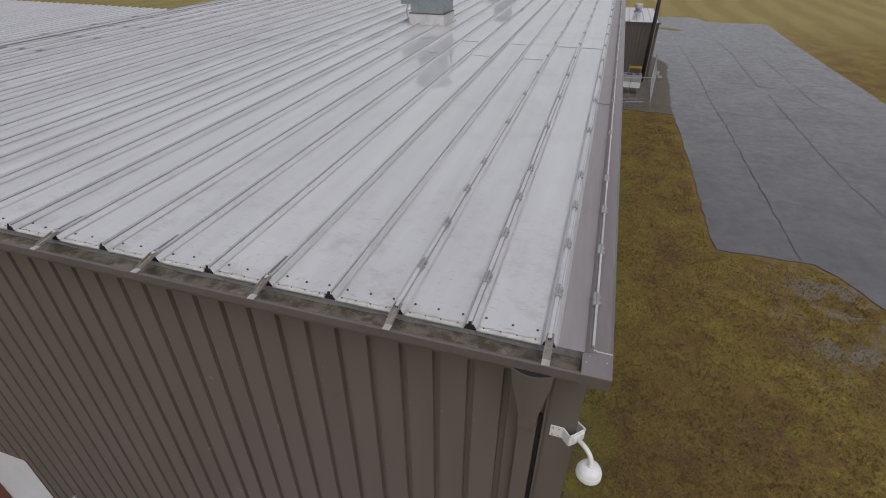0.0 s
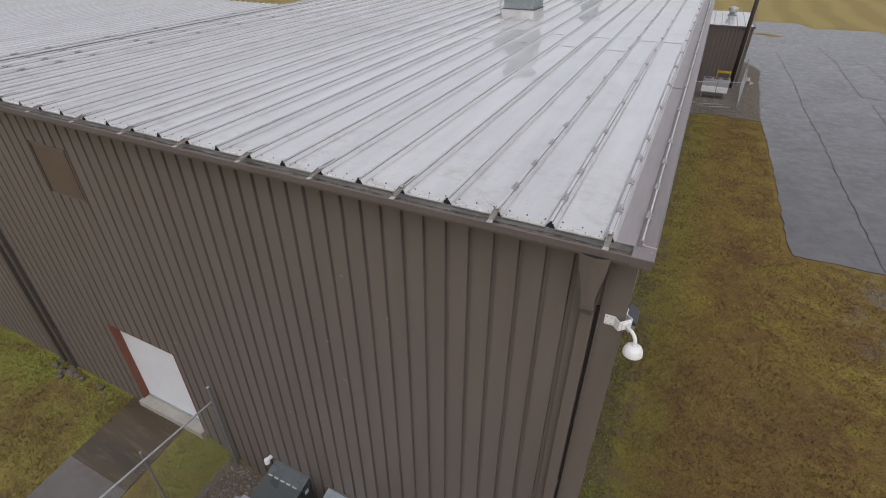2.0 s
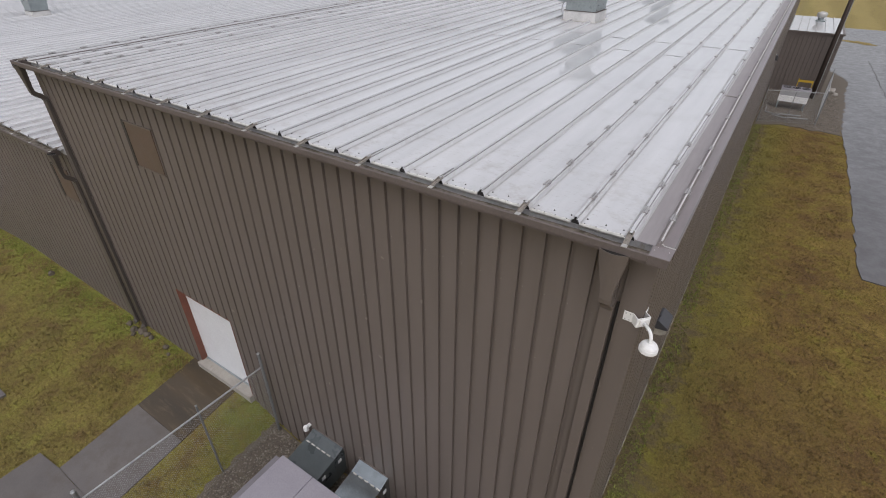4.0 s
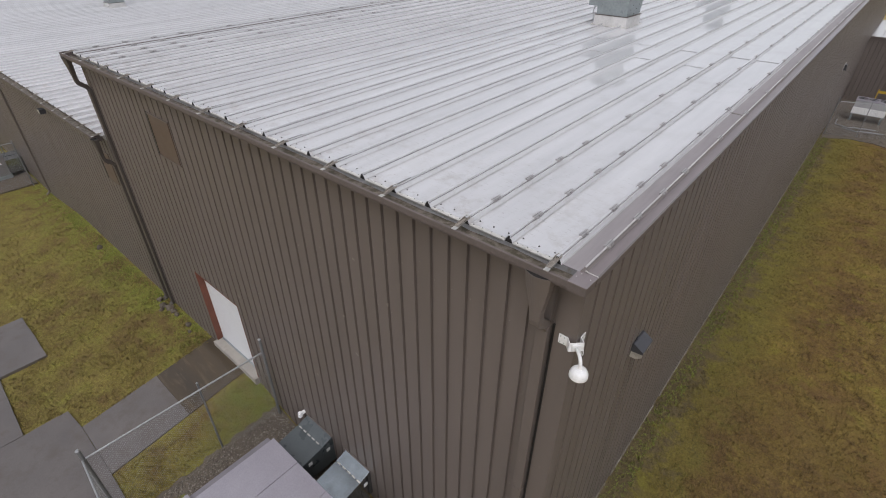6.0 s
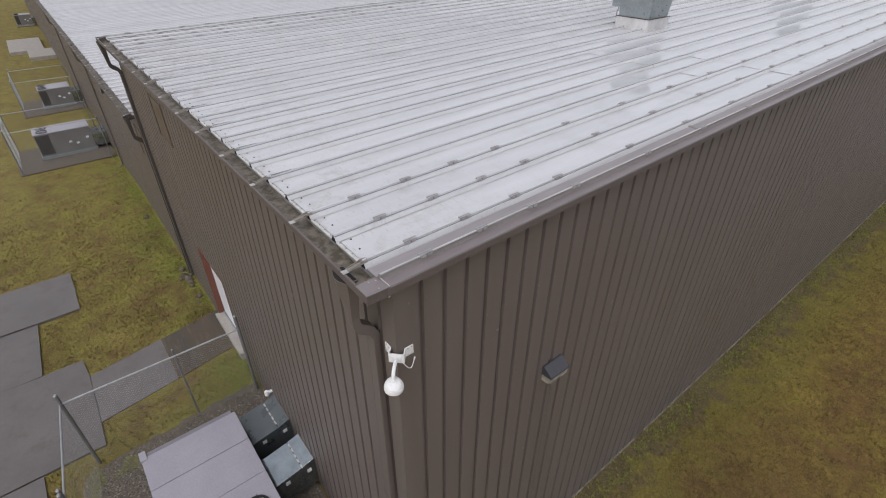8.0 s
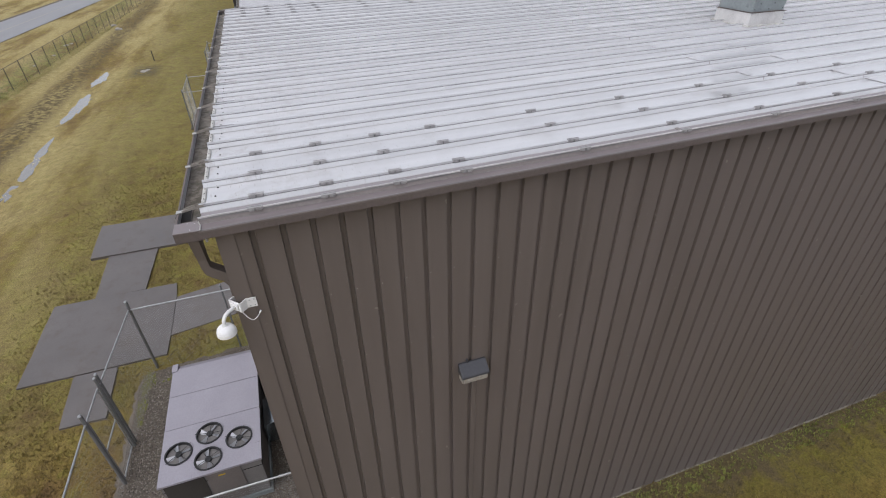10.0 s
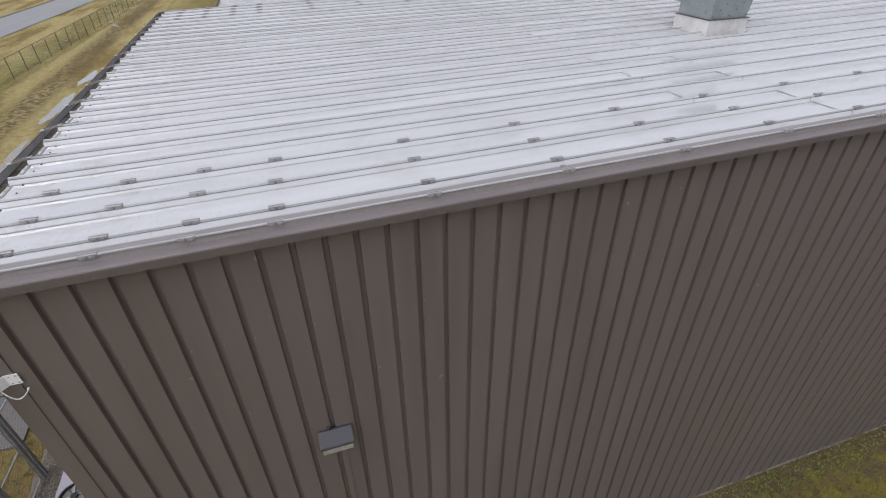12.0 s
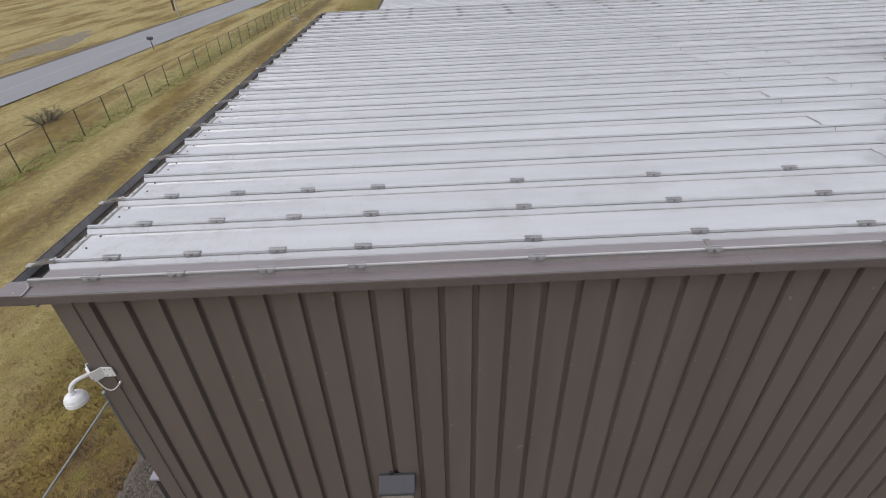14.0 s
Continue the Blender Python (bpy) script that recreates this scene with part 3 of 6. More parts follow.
DX0, DX1, DZ0, DZ1 = -11.92, -9.50, 0.80, 3.60     # door opening
south_at = lambda u, d, z: (u, SOUTH + d, z)
bm = B()
S0 = -0.42
grooved(bm, south_at, WEST, DX0, lambda u: -0.1, lambda u: EAVE - 0.04, S0)
grooved(bm, south_at, DX0, DX1, lambda u: DZ1, lambda u: EAVE - 0.04, S0)
grooved(bm, south_at, DX1, EAST - 0.22, lambda u: -0.1, lambda u: EAVE - 0.04, S0)
wall_south = setting("wall_south", bm, WALL, "dark taupe grooved metal wall with a white door", "wall")
bm = B()
grooved(bm, lambda u, d, z: (EAST - d, u, z), SOUTH + 0.22, NORTH, lambda u: -0.1, lambda u: deck(u) - 0.03, 3.995, pitch=0.3190)
wall_east = setting("wall_east", bm, WALL, "dark taupe grooved metal gable wall", "wall")
bm = B()
box(bm, EAST - 0.22, EAST, SOUTH, SOUTH + 0.22, -0.1, EAVE - 0.04)
setting("corner_post", bm, WALL, "folded taupe corner of the metal walls", "wall")
bm = B()
prism(bm, [(SOUTH + 0.22, -0.1), (NORTH, -0.1), (NORTH, deck(NORTH) - 0.05), (RIDGE, deck(RIDGE) - 0.05), (SOUTH + 0.22, EAVE - 0.05)], lambda u, v, e: (WEST + 0.2 * e, u, v))
setting("wall_west", bm, WALL, "taupe metal wall above the lower roof", "wall")
bm = B()
box(bm, WEST + 0.2, EAST - 0.22, NORTH - 0.2, NORTH, -0.1, EAVE - 0.05)
setting("wall_north", bm, WALL, "taupe metal wall", "wall")

# rows of fasteners beside the grooves
def fasteners(wall, place, rows, spots):
    vs, fs = [], []
    for z in rows:
        for u in spots:
            i = len(vs)
            vs += [place(u - 0.010, z, 0.0), place(u, z - 0.010, 0.0), place(u + 0.010, z, 0.0), place(u, z + 0.010, 0.0), place(u, z, 0.007)]
            fs += [(i, i + 1, i + 4), (i + 1, i + 2, i + 4), (i + 2, i + 3, i + 4), (i + 3, i, i + 4)]
    me = bpy.data.meshes.new("wall_screws")
    me.from_pydata(vs, [], fs)
    me.materials.append(WALL_SCREW)
    ob = new("wall_screws", me)
    ob.parent = wall
    tagged(ob, "", "", "", "stuff")


WALL_SCREW = surface("taupe_screw_heads", (0.25, 0.225, 0.205), 0.35, 0.2)
ROWS = (0.6, 2.7, 4.85, 7.0, 8.15)
fasteners(wall_east, lambda u, z, d: (EAST + 0.001 + d, u, z), ROWS, [3.995 + 0.3190 * k + 0.055 for k in range(-11, 130)])
fasteners(wall_south, lambda u, z, d: (u, SOUTH - 0.001 - d, z), (4.85, 7.0, 8.15), [S0 - PITCH * k + 0.055 for k in range(46)])

# pale foot of the east wall: sheets end above a concrete edge here and there
bm = B()
for y0, y1 in ((2.2, 4.4), (4.7, 7.9), (8.2, 12.3), (12.5, 16.1), (16.6, 20.4), (20.7, 29.0), (29.3, 36.0)):
    box(bm, EAST - 0.02, EAST + 0.024, y0, y1, 0.02, 0.045)
setting("footing", bm, surface("stained_footing", (0.27, 0.24, 0.205), 0.8, patch=3, dark=0.6, dirt=(0.12, 0.10, 0.07), dirt_at=(0.48, 0.58)), "thin concrete footing edge under the wall", "footing")
# folded trim at the corner
bm = B()
box(bm, EAST - 0.24, EAST + 0.012, SOUTH - 0.012, SOUTH - 0.002, -0.05, EAVE - 0.10)
box(bm, EAST + 0.002, EAST + 0.012, SOUTH - 0.002, SOUTH + 0.17, -0.05, EAVE - 0.10)
setting("trim", bm, WALL, "taupe folded corner trim", "trim")

# ---- the hall's roof ----
bm = B()
prism(bm, [(SOUTH - 0.02, EAVE - 0.16), (RIDGE, deck(RIDGE) - 0.16), (NORTH, deck(NORTH) - 0.16), (NORTH, deck(NORTH) - 0.012), (RIDGE, deck(RIDGE) - 0.012), (SOUTH - 0.02, EAVE - 0.012)], lambda u, v, e: (WEST + 0.02 + (EAST - WEST - 0.04) * e, u, v))
roof = setting("roof", bm, ROOF, "wet pale grey standing-seam metal roof, nearly flat", "roof")


def pan_mesh(width, y0, y1, lift):
    """One flat sheet between seams, with its front edge turned down."""
    bm = B()
    rows = [y0] + [y for y in np.arange(math.ceil(y0), y1, 2.0)] + [y1]
    top = [[bm.verts.new((sx * width / 2, float(y), deck(float(y)) + lift)) for sx in (-1, 1)] for y in rows]
    for a, b in zip(top, top[1:]):
        bm.faces.new((a[0], a[1], b[1], b[0]))
    lip = [bm.verts.new((sx * width / 2, y0 - 0.004, deck(y0) + lift - 0.011)) for sx in (-1, 1)]
    bm.faces.new((lip[0], lip[1], top[0][1], top[0][0]))
    return mesh_of(bm, "roof_panel", ROOF)


LAPS = {0: 10.65, 1: 10.62, 2: 9.07}
EDGE = 0.026
pans, tilt = {}, random.Random(12)
for k in range(24):
    lap = LAPS.get(k, 10.58 if k % 2 else 9.06)
    for key, (y0, y1, lift) in {("low", lap): (EDGE, lap + 0.1, 0.0), ("high", lap): (lap, RIDGE, 0.007)}.items():
        if key not in pans:
            pans[key] = pan_mesh(SEAM - 0.005, y0, y1, lift)
        lay = piece("roof_panel", pans[key], roof, (SEAMS[k] + SEAMS[k + 1]) / 2)
        lay.rotation_euler[1] = radians(tilt.uniform(-0.10, 0.10))
bm = B()
for k in range(24):
    lap = LAPS.get(k, 10.58 if k % 2 else 9.06)
    a, b = SEAMS[k + 1] + 0.04, SEAMS[k] - 0.04
    rnd = random.Random(k)
    n = 14
    line = [(a + (b - a) * i / n, lap - 0.012 + rnd.uniform(-0.008, 0.008)) for i in range(n + 1)]
    z = deck(lap) + 0.0085
    lo, hi = [bm.verts.new((x, y - rnd.uniform(0.0, 0.010), z)) for x, y in line], [bm.verts.new((x, y + 0.010, z + 0.0005)) for x, y in line]
    for i in range(n):
        bm.faces.new((lo[i], lo[i + 1], hi[i + 1], hi[i]))
for k in range(25):
    lap = LAPS.get(k, 10.58 if k % 2 else 9.06)
    x = SEAMS[k]
    loft(bm, [[(x + u * 1.02, lap - 0.02 + e, deck(lap) + v + 0.003) for u, v in ((-0.060, 0.006), (-0.031, 0.051), (0.031, 0.051), (0.060, 0.006))] for e in (0.0, 0.011)], cap=False)
tagged(part("lap_joint", bm, LAPMAT, roof), "", "", "", "stuff")
bm = B()
prism(bm, [(RIDGE, deck(RIDGE)), (NORTH, deck(NORTH)), (NORTH, deck(NORTH) + 0.01), (RIDGE, deck(RIDGE) + 0.01)], lambda u, v, e: (WEST + (EAST - WEST) * e, u, v))
part("north_slope", bm, ROOF, roof)

SEAM_PROFILE = [(-0.058, -0.004), (-0.052, 0.004), (-0.030, 0.050), (-0.006, 0.050), (-0.006, 0.060), (-0.017, 0.062), (-0.017, 0.080), (0.012, 0.082), (0.012, 0.050), (0.030, 0.050), (0.052, 0.004), (0.058, -0.004)]


def seam_mesh(y0, y1, name, material):
    bm = B()
    rings = []
    for y in [y0] + [float(v) for v in np.arange(2, y1, 5.0)] + [y1]:
        rings.append([bm.verts.new((u, y, deck(y) + v)) for u, v in SEAM_PROFILE])
    for a, b in zip(rings, rings[1:]):
        for i in range(len(a) - 1):
            bm.faces.new((a[i], a[i + 1], b[i + 1], b[i]))
    return mesh_of(bm, name, material)


seam = seam_mesh(EDGE - 0.01, RIDGE, "seam", ROOF)
bm = B()
prism(bm, [(u * 0.84, v * 0.80) for u, v in SEAM_PROFILE], lambda u, v, e: (u, EDGE - 0.013 + 0.05 * e, deck(0) + v))
closure = mesh_of(bm, "seam_closure", DARK)
# dark strips draw the shade line in each folded seam joint
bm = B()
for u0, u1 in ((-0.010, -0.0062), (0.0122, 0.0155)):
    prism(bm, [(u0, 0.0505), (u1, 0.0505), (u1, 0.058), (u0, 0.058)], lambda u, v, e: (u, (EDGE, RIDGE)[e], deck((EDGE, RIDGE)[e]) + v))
joint = mesh_of(bm, "seam_joint_shade", SHADE_GREY)
# grey strips stand in for the duller, less reflecting sides of the seams
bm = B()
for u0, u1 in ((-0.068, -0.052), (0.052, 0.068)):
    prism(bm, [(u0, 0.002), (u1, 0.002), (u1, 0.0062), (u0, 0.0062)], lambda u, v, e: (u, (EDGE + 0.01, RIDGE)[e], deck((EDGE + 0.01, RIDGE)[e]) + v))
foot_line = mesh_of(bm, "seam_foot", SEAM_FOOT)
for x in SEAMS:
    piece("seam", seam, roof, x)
    piece("seam_joint_shade", joint, roof, x)
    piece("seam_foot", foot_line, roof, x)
    piece("seam_closure", closure, roof, x)

# ragged sealed edge over the gutter, and screws
bm = B()
rnd = random.Random(3)
n = 16
rings = []
for i in range(n + 1):
    x = -0.245 + 0.49 * i / n
    h, d = rnd.uniform(0.012, 0.020), rnd.uniform(0.030, 0.046)
    rings.append([(x, EDGE - 0.012, deck(0) - 0.022), (x, EDGE + d, deck(0) + 0.003), (x, EDGE + d * 0.4, deck(0) + h), (x, EDGE - 0.014, deck(0) + h * 0.6)])
loft(bm, rings)
edge = mesh_of(bm, "eave_sealant", SEALANT, True)
bm = B()
tube(bm, (0, 0, 0), (0, 0, 0.005), 0.011, 8)
tube(bm, (0, 0, 0.005), (0, 0, 0.012), 0.006, 6)
screw = mesh_of(bm, "screw", SCREW)
bm = B()
tube(bm, (0, 0, 0), (0, 0, 0.008), 0.007, 6)
small_screw = mesh_of(bm, "screw", SCREW)
for k in range(24):
    c = (SEAMS[k] + SEAMS[k + 1]) / 2
    piece("eave_sealant", edge, roof, c, 0, 0)
    for u in (-0.21, 0.0, 0.21):
        piece("screw", screw, roof, c + u + rnd.uniform(-0.01, 0.01), 0.165 + rnd.uniform(-0.012, 0.012), deck(0.16))
    for u in (-0.20, -0.07, 0.06, 0.20):
        piece("screw", small_screw, roof, c + u, EDGE + 0.012, deck(0) + 0.013)


# rake: flashing strip, its rib, and the taupe fascia
RIB = -0.135
bm = B()
prism(bm, [(SEAM0 + 0.05, -0.003), (RIB - 0.03, -0.003), (RIB - 0.03, 0.004), (SEAM0 + 0.05, 0.004)], lambda u, v, e: (u, (EDGE, RIDGE)[e], deck((EDGE, RIDGE)[e]) + v))
part("rake_flashing", bm, STRIP, roof, "mauve-grey flashing strip along the gable edge")
bm = B()
prism(bm, [(-0.045, 0.0), (-0.020, 0.055), (-0.008, 0.058), (-0.006, 0.085), (0.010, 0.085), (0.012, 0.050), (0.024, 0.010), (0.024, -0.02), (-0.045, -0.02)], lambda u, v, e: (RIB + u, (EDGE - 0.01, RIDGE)[e], deck((EDGE, RIDGE)[e]) + v))
part("rake_rib", bm, RIB_PAINT, roof)
# dark strips for the shade under the rib's lip and at the folds
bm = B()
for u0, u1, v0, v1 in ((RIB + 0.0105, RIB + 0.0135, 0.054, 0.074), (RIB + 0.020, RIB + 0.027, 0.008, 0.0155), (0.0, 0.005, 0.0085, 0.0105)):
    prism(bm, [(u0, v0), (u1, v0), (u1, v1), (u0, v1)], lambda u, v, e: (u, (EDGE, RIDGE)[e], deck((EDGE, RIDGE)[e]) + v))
part("rake_shade_line", bm, SHADE_GREY, roof)
bm = B()
prism(bm, [(0.0065, 0.004), (0.0235, 0.002), (0.0235, -0.012), (0.0215, -0.012), (0.0215, 0.0065), (0.0065, 0.0085)], lambda u, v, e: (u, (EDGE, RIDGE)[e], deck((EDGE, RIDGE)[e]) + v))
part("rake_hem", bm, HEM, roof)
bm = B()
for y0, y1 in ((EDGE - 0.02, 6.38), (6.382, 12.5), (12.502, 18.6), (18.602, RIDGE)):
    prism(bm, [(RIB + 0.018, -0.005), (RIB + 0.018, 0.012), (0.016, 0.004), (0.022, -0.004), (0.022, -0.085), (0.010, -0.092), (0.010, -0.02)], lambda u, v, e: (u, (y0, y1)[e], deck((y0, y1)[e]) + v))
part("rake_trim", bm, TRIM, roof, "taupe folded gable trim in lapped lengths")
for y0, y1 in ((EDGE + 0.006, 6.38), (6.384, 12.5), (12.504, 18.6), (18.604, RIDGE)):
    bm = B()
    prism(bm, [(RIB + 0.0275, 0.0115), (RIB + 0.0275, 0.0145), (0.0, 0.0085), (0.0, 0.0055)], lambda u, v, e: (u, (y0, y1)[e], deck((y0, y1)[e]) + v))
    part("rake_plate", bm, RAKE_PLATE, roof, "mauve-taupe flat length of the gable trim")
# pale strips paint the highlight along the rib's top and outer face
bm = B()
prism(bm, [(-0.0025, 0.0852), (0.0105, 0.0852), (0.0105, 0.0885), (-0.0025, 0.0885)], lambda u, v, e: (RIB + u, (EDGE, RIDGE)[e], deck((EDGE, RIDGE)[e]) + v))
prism(bm, [(0.0108, 0.0750), (0.0145, 0.0750), (0.0145, 0.0885), (0.0108, 0.0885)], lambda u, v, e: (RIB + u, (EDGE, RIDGE)[e], deck((EDGE, RIDGE)[e]) + v))
part("rib_crest", bm, CREST_GLINT, roof, "pale strip painted as the highlight on the gable rib")
bm = B()
prism(bm, [(EAST - 0.03, -0.105), (0.009, -0.090), (0.009, -0.075), (EAST - 0.03, -0.075)], lambda u, v, e: (u, (EDGE, RIDGE)[e], deck((EDGE, RIDGE)[e]) + v))
part("rake_soffit", bm, WALL, roof)
bm = B()
for y0, y1 in ((RIDGE, NORTH),):
    prism(bm, [(RIB - 0.3, -0.1), (0.02, -0.1), (0.02, 0.0), (RIB - 0.3, 0.012)], lambda u, v, e: (u, (y0, y1)[e], deck((y0, y1)[e]) + v))
    prism(bm, [(RIB - 0.3, -0.1), (0.02, -0.1), (0.02, 0.0), (RIB - 0.3, 0.012)], lambda u, v, e: (WEST - 0.08 - u, (EDGE, RIDGE)[e], deck((EDGE, RIDGE)[e]) + v))
part("rake_trim", bm, TRIM, roof)

# seam clamps near both gables
bm = B()
box(bm, -0.027, 0.021, -0.080, 0.080, 0.060, 0.096)
bmesh.ops.bevel(bm, geom=list(bm.edges), offset=0.005, segments=1, affect="EDGES")
box(bm, 0.019, 0.030, -0.060, -0.012, 0.058, 0.080)
box(bm, 0.019, 0.030, 0.012, 0.060, 0.058, 0.080)
for y in (-0.036, 0.036):
    tube(bm, (0.030, y, 0.069), (0.038, y, 0.069), 0.008, 6)
    tube(bm, (-0.034, y, 0.075), (-0.024, y, 0.075), 0.008, 6)
clamp = mesh_of(bm, "seam_clamp", CLIP)
# dark boxes draw the shade of the clamp's slots
bm = B()
box(bm, -0.006, 0.002, -0.082, 0.082, 0.0945, 0.0975)
box(bm, 0.019, 0.0235, -0.010, 0.010, 0.058, 0.085)
slot = mesh_of(bm, "clamp_slot", SHADE_GREY)
CLAMPS = [0.60, 1.36, 2.16, 2.96] + [4.55 + 1.555 * i for i in range(12)]
for x, dy in ((SEAMS[0], 0.0), (SEAMS[1], 0.01), (SEAMS[2], 0.03), (RIB, -0.02), (SEAMS[21], 0.0), (SEAMS[22], 0.02), (SEAMS[23], 0.0), (SEAMS[24], 0.01)):
    for y in CLAMPS:
        piece("seam_clamp", clamp, roof, x, y + dy, deck(y))
        piece("clamp_slot", slot, roof, x, y + dy, deck(y))
bm = B()
prism(bm, [(RIB - 0.07, 6.12), (RIB + 0.01, 6.10), (RIB + 0.01, 6.16), (SEAM0 + 0.05, 6.19), (SEAM0 + 0.05, 6.13)], lambda u, v, e: (u, v, deck(6) + 0.005 + 0.01 * e))
part("lap_joint", bm, LAPMAT, roof)

# ---- gutter, straps, downspouts ----
bm = B()
G = [(-0.205, 9.394), (-0.214, 9.386), (-0.214, 9.310), (-0.200, 9.272), (-0.10, 9.217), (0.085, 9.20), (0.085, 9.208), (-0.09, 9.226), (-0.190, 9.279), (-0.202, 9.312), (-0.202, 9.384), (-0.190, 9.388), (-0.190, 9.396)]
prism(bm, G, lambda u, v, e: (-15.43 + 15.24 * e, u, v))
gutter = tagged(part("gutter", bm, TRIM, None, "taupe box gutter along the eave, silted and wet"), "", "gutter", "", "structure")
bm = B()
xs = [-15.40 + 0.2 * i for i in range(77)]
rnd = random.Random(8)
rows = [[bm.verts.new((x, y, 9.274 + rnd.uniform(0, 0.024))) for y in (-0.198, -0.12, -0.03, 0.048)] for x in xs]
for a, b in zip(rows, rows[1:]):
    for i in range(3):
        bm.faces.new((a[i], b[i], b[i + 1], a[i + 1]))
part("silt", bm, GUTTER_IN, gutter, "dark wet silt and leaf litter", smooth=True)
bm = B()
box(bm, -15.40, -0.03, 0.046, 0.066, 9.22, EAVE - 0.018)
part("gutter_back", bm, GUTTER_BACK, gutter, "pale blue-grey back of the gutter, streaked")
# pale sheet added to lighten the inside of the gutter
bm = B()
box(bm, -15.41, -0.20, -0.2005, -0.1975, 9.292, 9.3835)
part("gutter_liner", bm, GUTTER_BACK, gutter, "pale grey sheet on the inner face of the lip")
bm = B()
prism(bm, [(-0.1895, -0.2145), (0.018, -0.2145), (0.022, 0.040), (-0.06, 0.044), (-0.195, 0.0)], lambda u, v, e: (u, v, 9.386 + 0.010 * e))
part("corner_plate", bm, RAKE_PLATE, gutter, "mauve-taupe folded corner plate", bevel=0.002)
bm = B()
box(bm, -0.1895, 0.016, -0.213, -0.205, 9.285, 9.3855)
box(bm, 0.008, 0.016, -0.205, 0.042, 9.285, 9.3855)
box(bm, -0.1895, 0.008, -0.205, 0.042, 9.275, 9.285)
part("corner_fascia", bm, TRIM, gutter)
bm = B()
curl = [(-0.128, 0.022, 9.404), (-0.118, 0.024, 9.420), (-0.104, 0.026, 9.420), (-0.094, 0.030, 9.406), (-0.070, 0.038, 9.399), (0.018, 0.038, 9.397)]
for a, b in zip(curl, curl[1:]):
    tube(bm, a, b, 0.0055, 6)
part("corner_sealant", bm, SEALANT, gutter, "white sealant line across the corner")
for x, y in ((-0.02, -0.06), (-0.16, -0.09), (-0.14, -0.02)):
    bm = B()
    tube(bm, (x, y, 9.396), (x, y, 9.400), 0.006, 6)
    part("rivet", bm, STRAP, gutter)
# black disc paints the dark of the outlet hole
bm = B()
tube(bm, (-0.55, -0.145, 9.275), (-0.55, -0.145, 9.302), 0.046, 16)
part("outlet", bm, DARK, gutter, "black outlet hole in the gutter")
bm = B()
box(bm, -15.45, -15.43, -0.212, 0.08, 9.20, 9.394)
part("end_cap", bm, TRIM, gutter)

bm = B()
# a folded channel from the seam's end down to the lip, with a bright pad on the lip
for x0, x1, up in ((-0.029, -0.024, 0.024), (-0.024, 0.024, 0.0), (0.024, 0.029, 0.024), (-0.004, 0.004, 0.008)):
    prism(bm, [(0.062, 0.070 + up * 0.2), (0.02, 0.062 + up), (-0.158, 0.031 + up * 0.6), (-0.158, 0.023), (0.02, 0.054), (0.062, 0.060)], lambda u, v, e: (x0 + (x1 - x0) * e, u, EAVE + v))
strap = mesh_of(bm, "gutter_strap", STRAP_DIRTY)
bm = B()
box(bm, -0.030, 0.030, -0.219, -0.157, EAVE + 0.0225, EAVE + 0.0305)
pad = mesh_of(bm, "strap_pad", STRAP)
bm = B()
for x0 in (-0.026, 0.010):
    box(bm, x0, x0 + 0.016, 0.058, 0.074, EAVE + 0.060, EAVE + 0.094)
ear = mesh_of(bm, "strap_ear", STRAP)
bm = B()
box(bm, -0.015, 0.010, 0.06, 0.36, EAVE + 0.078, EAVE + 0.087)
tail = mesh_of(bm, "strap_tail", surface("dulled_strap_tail", (0.20, 0.195, 0.19), 0.5, 0.3))
for k in range(0, 25, 2):
    piece("gutter_strap", strap, gutter, SEAMS[k])
    piece("strap_pad", pad, gutter, SEAMS[k])
    piece("strap_ear", ear, gutter, SEAMS[k])
    if k >= 4:
        piece("strap_tail", tail, gutter, SEAMS[k])


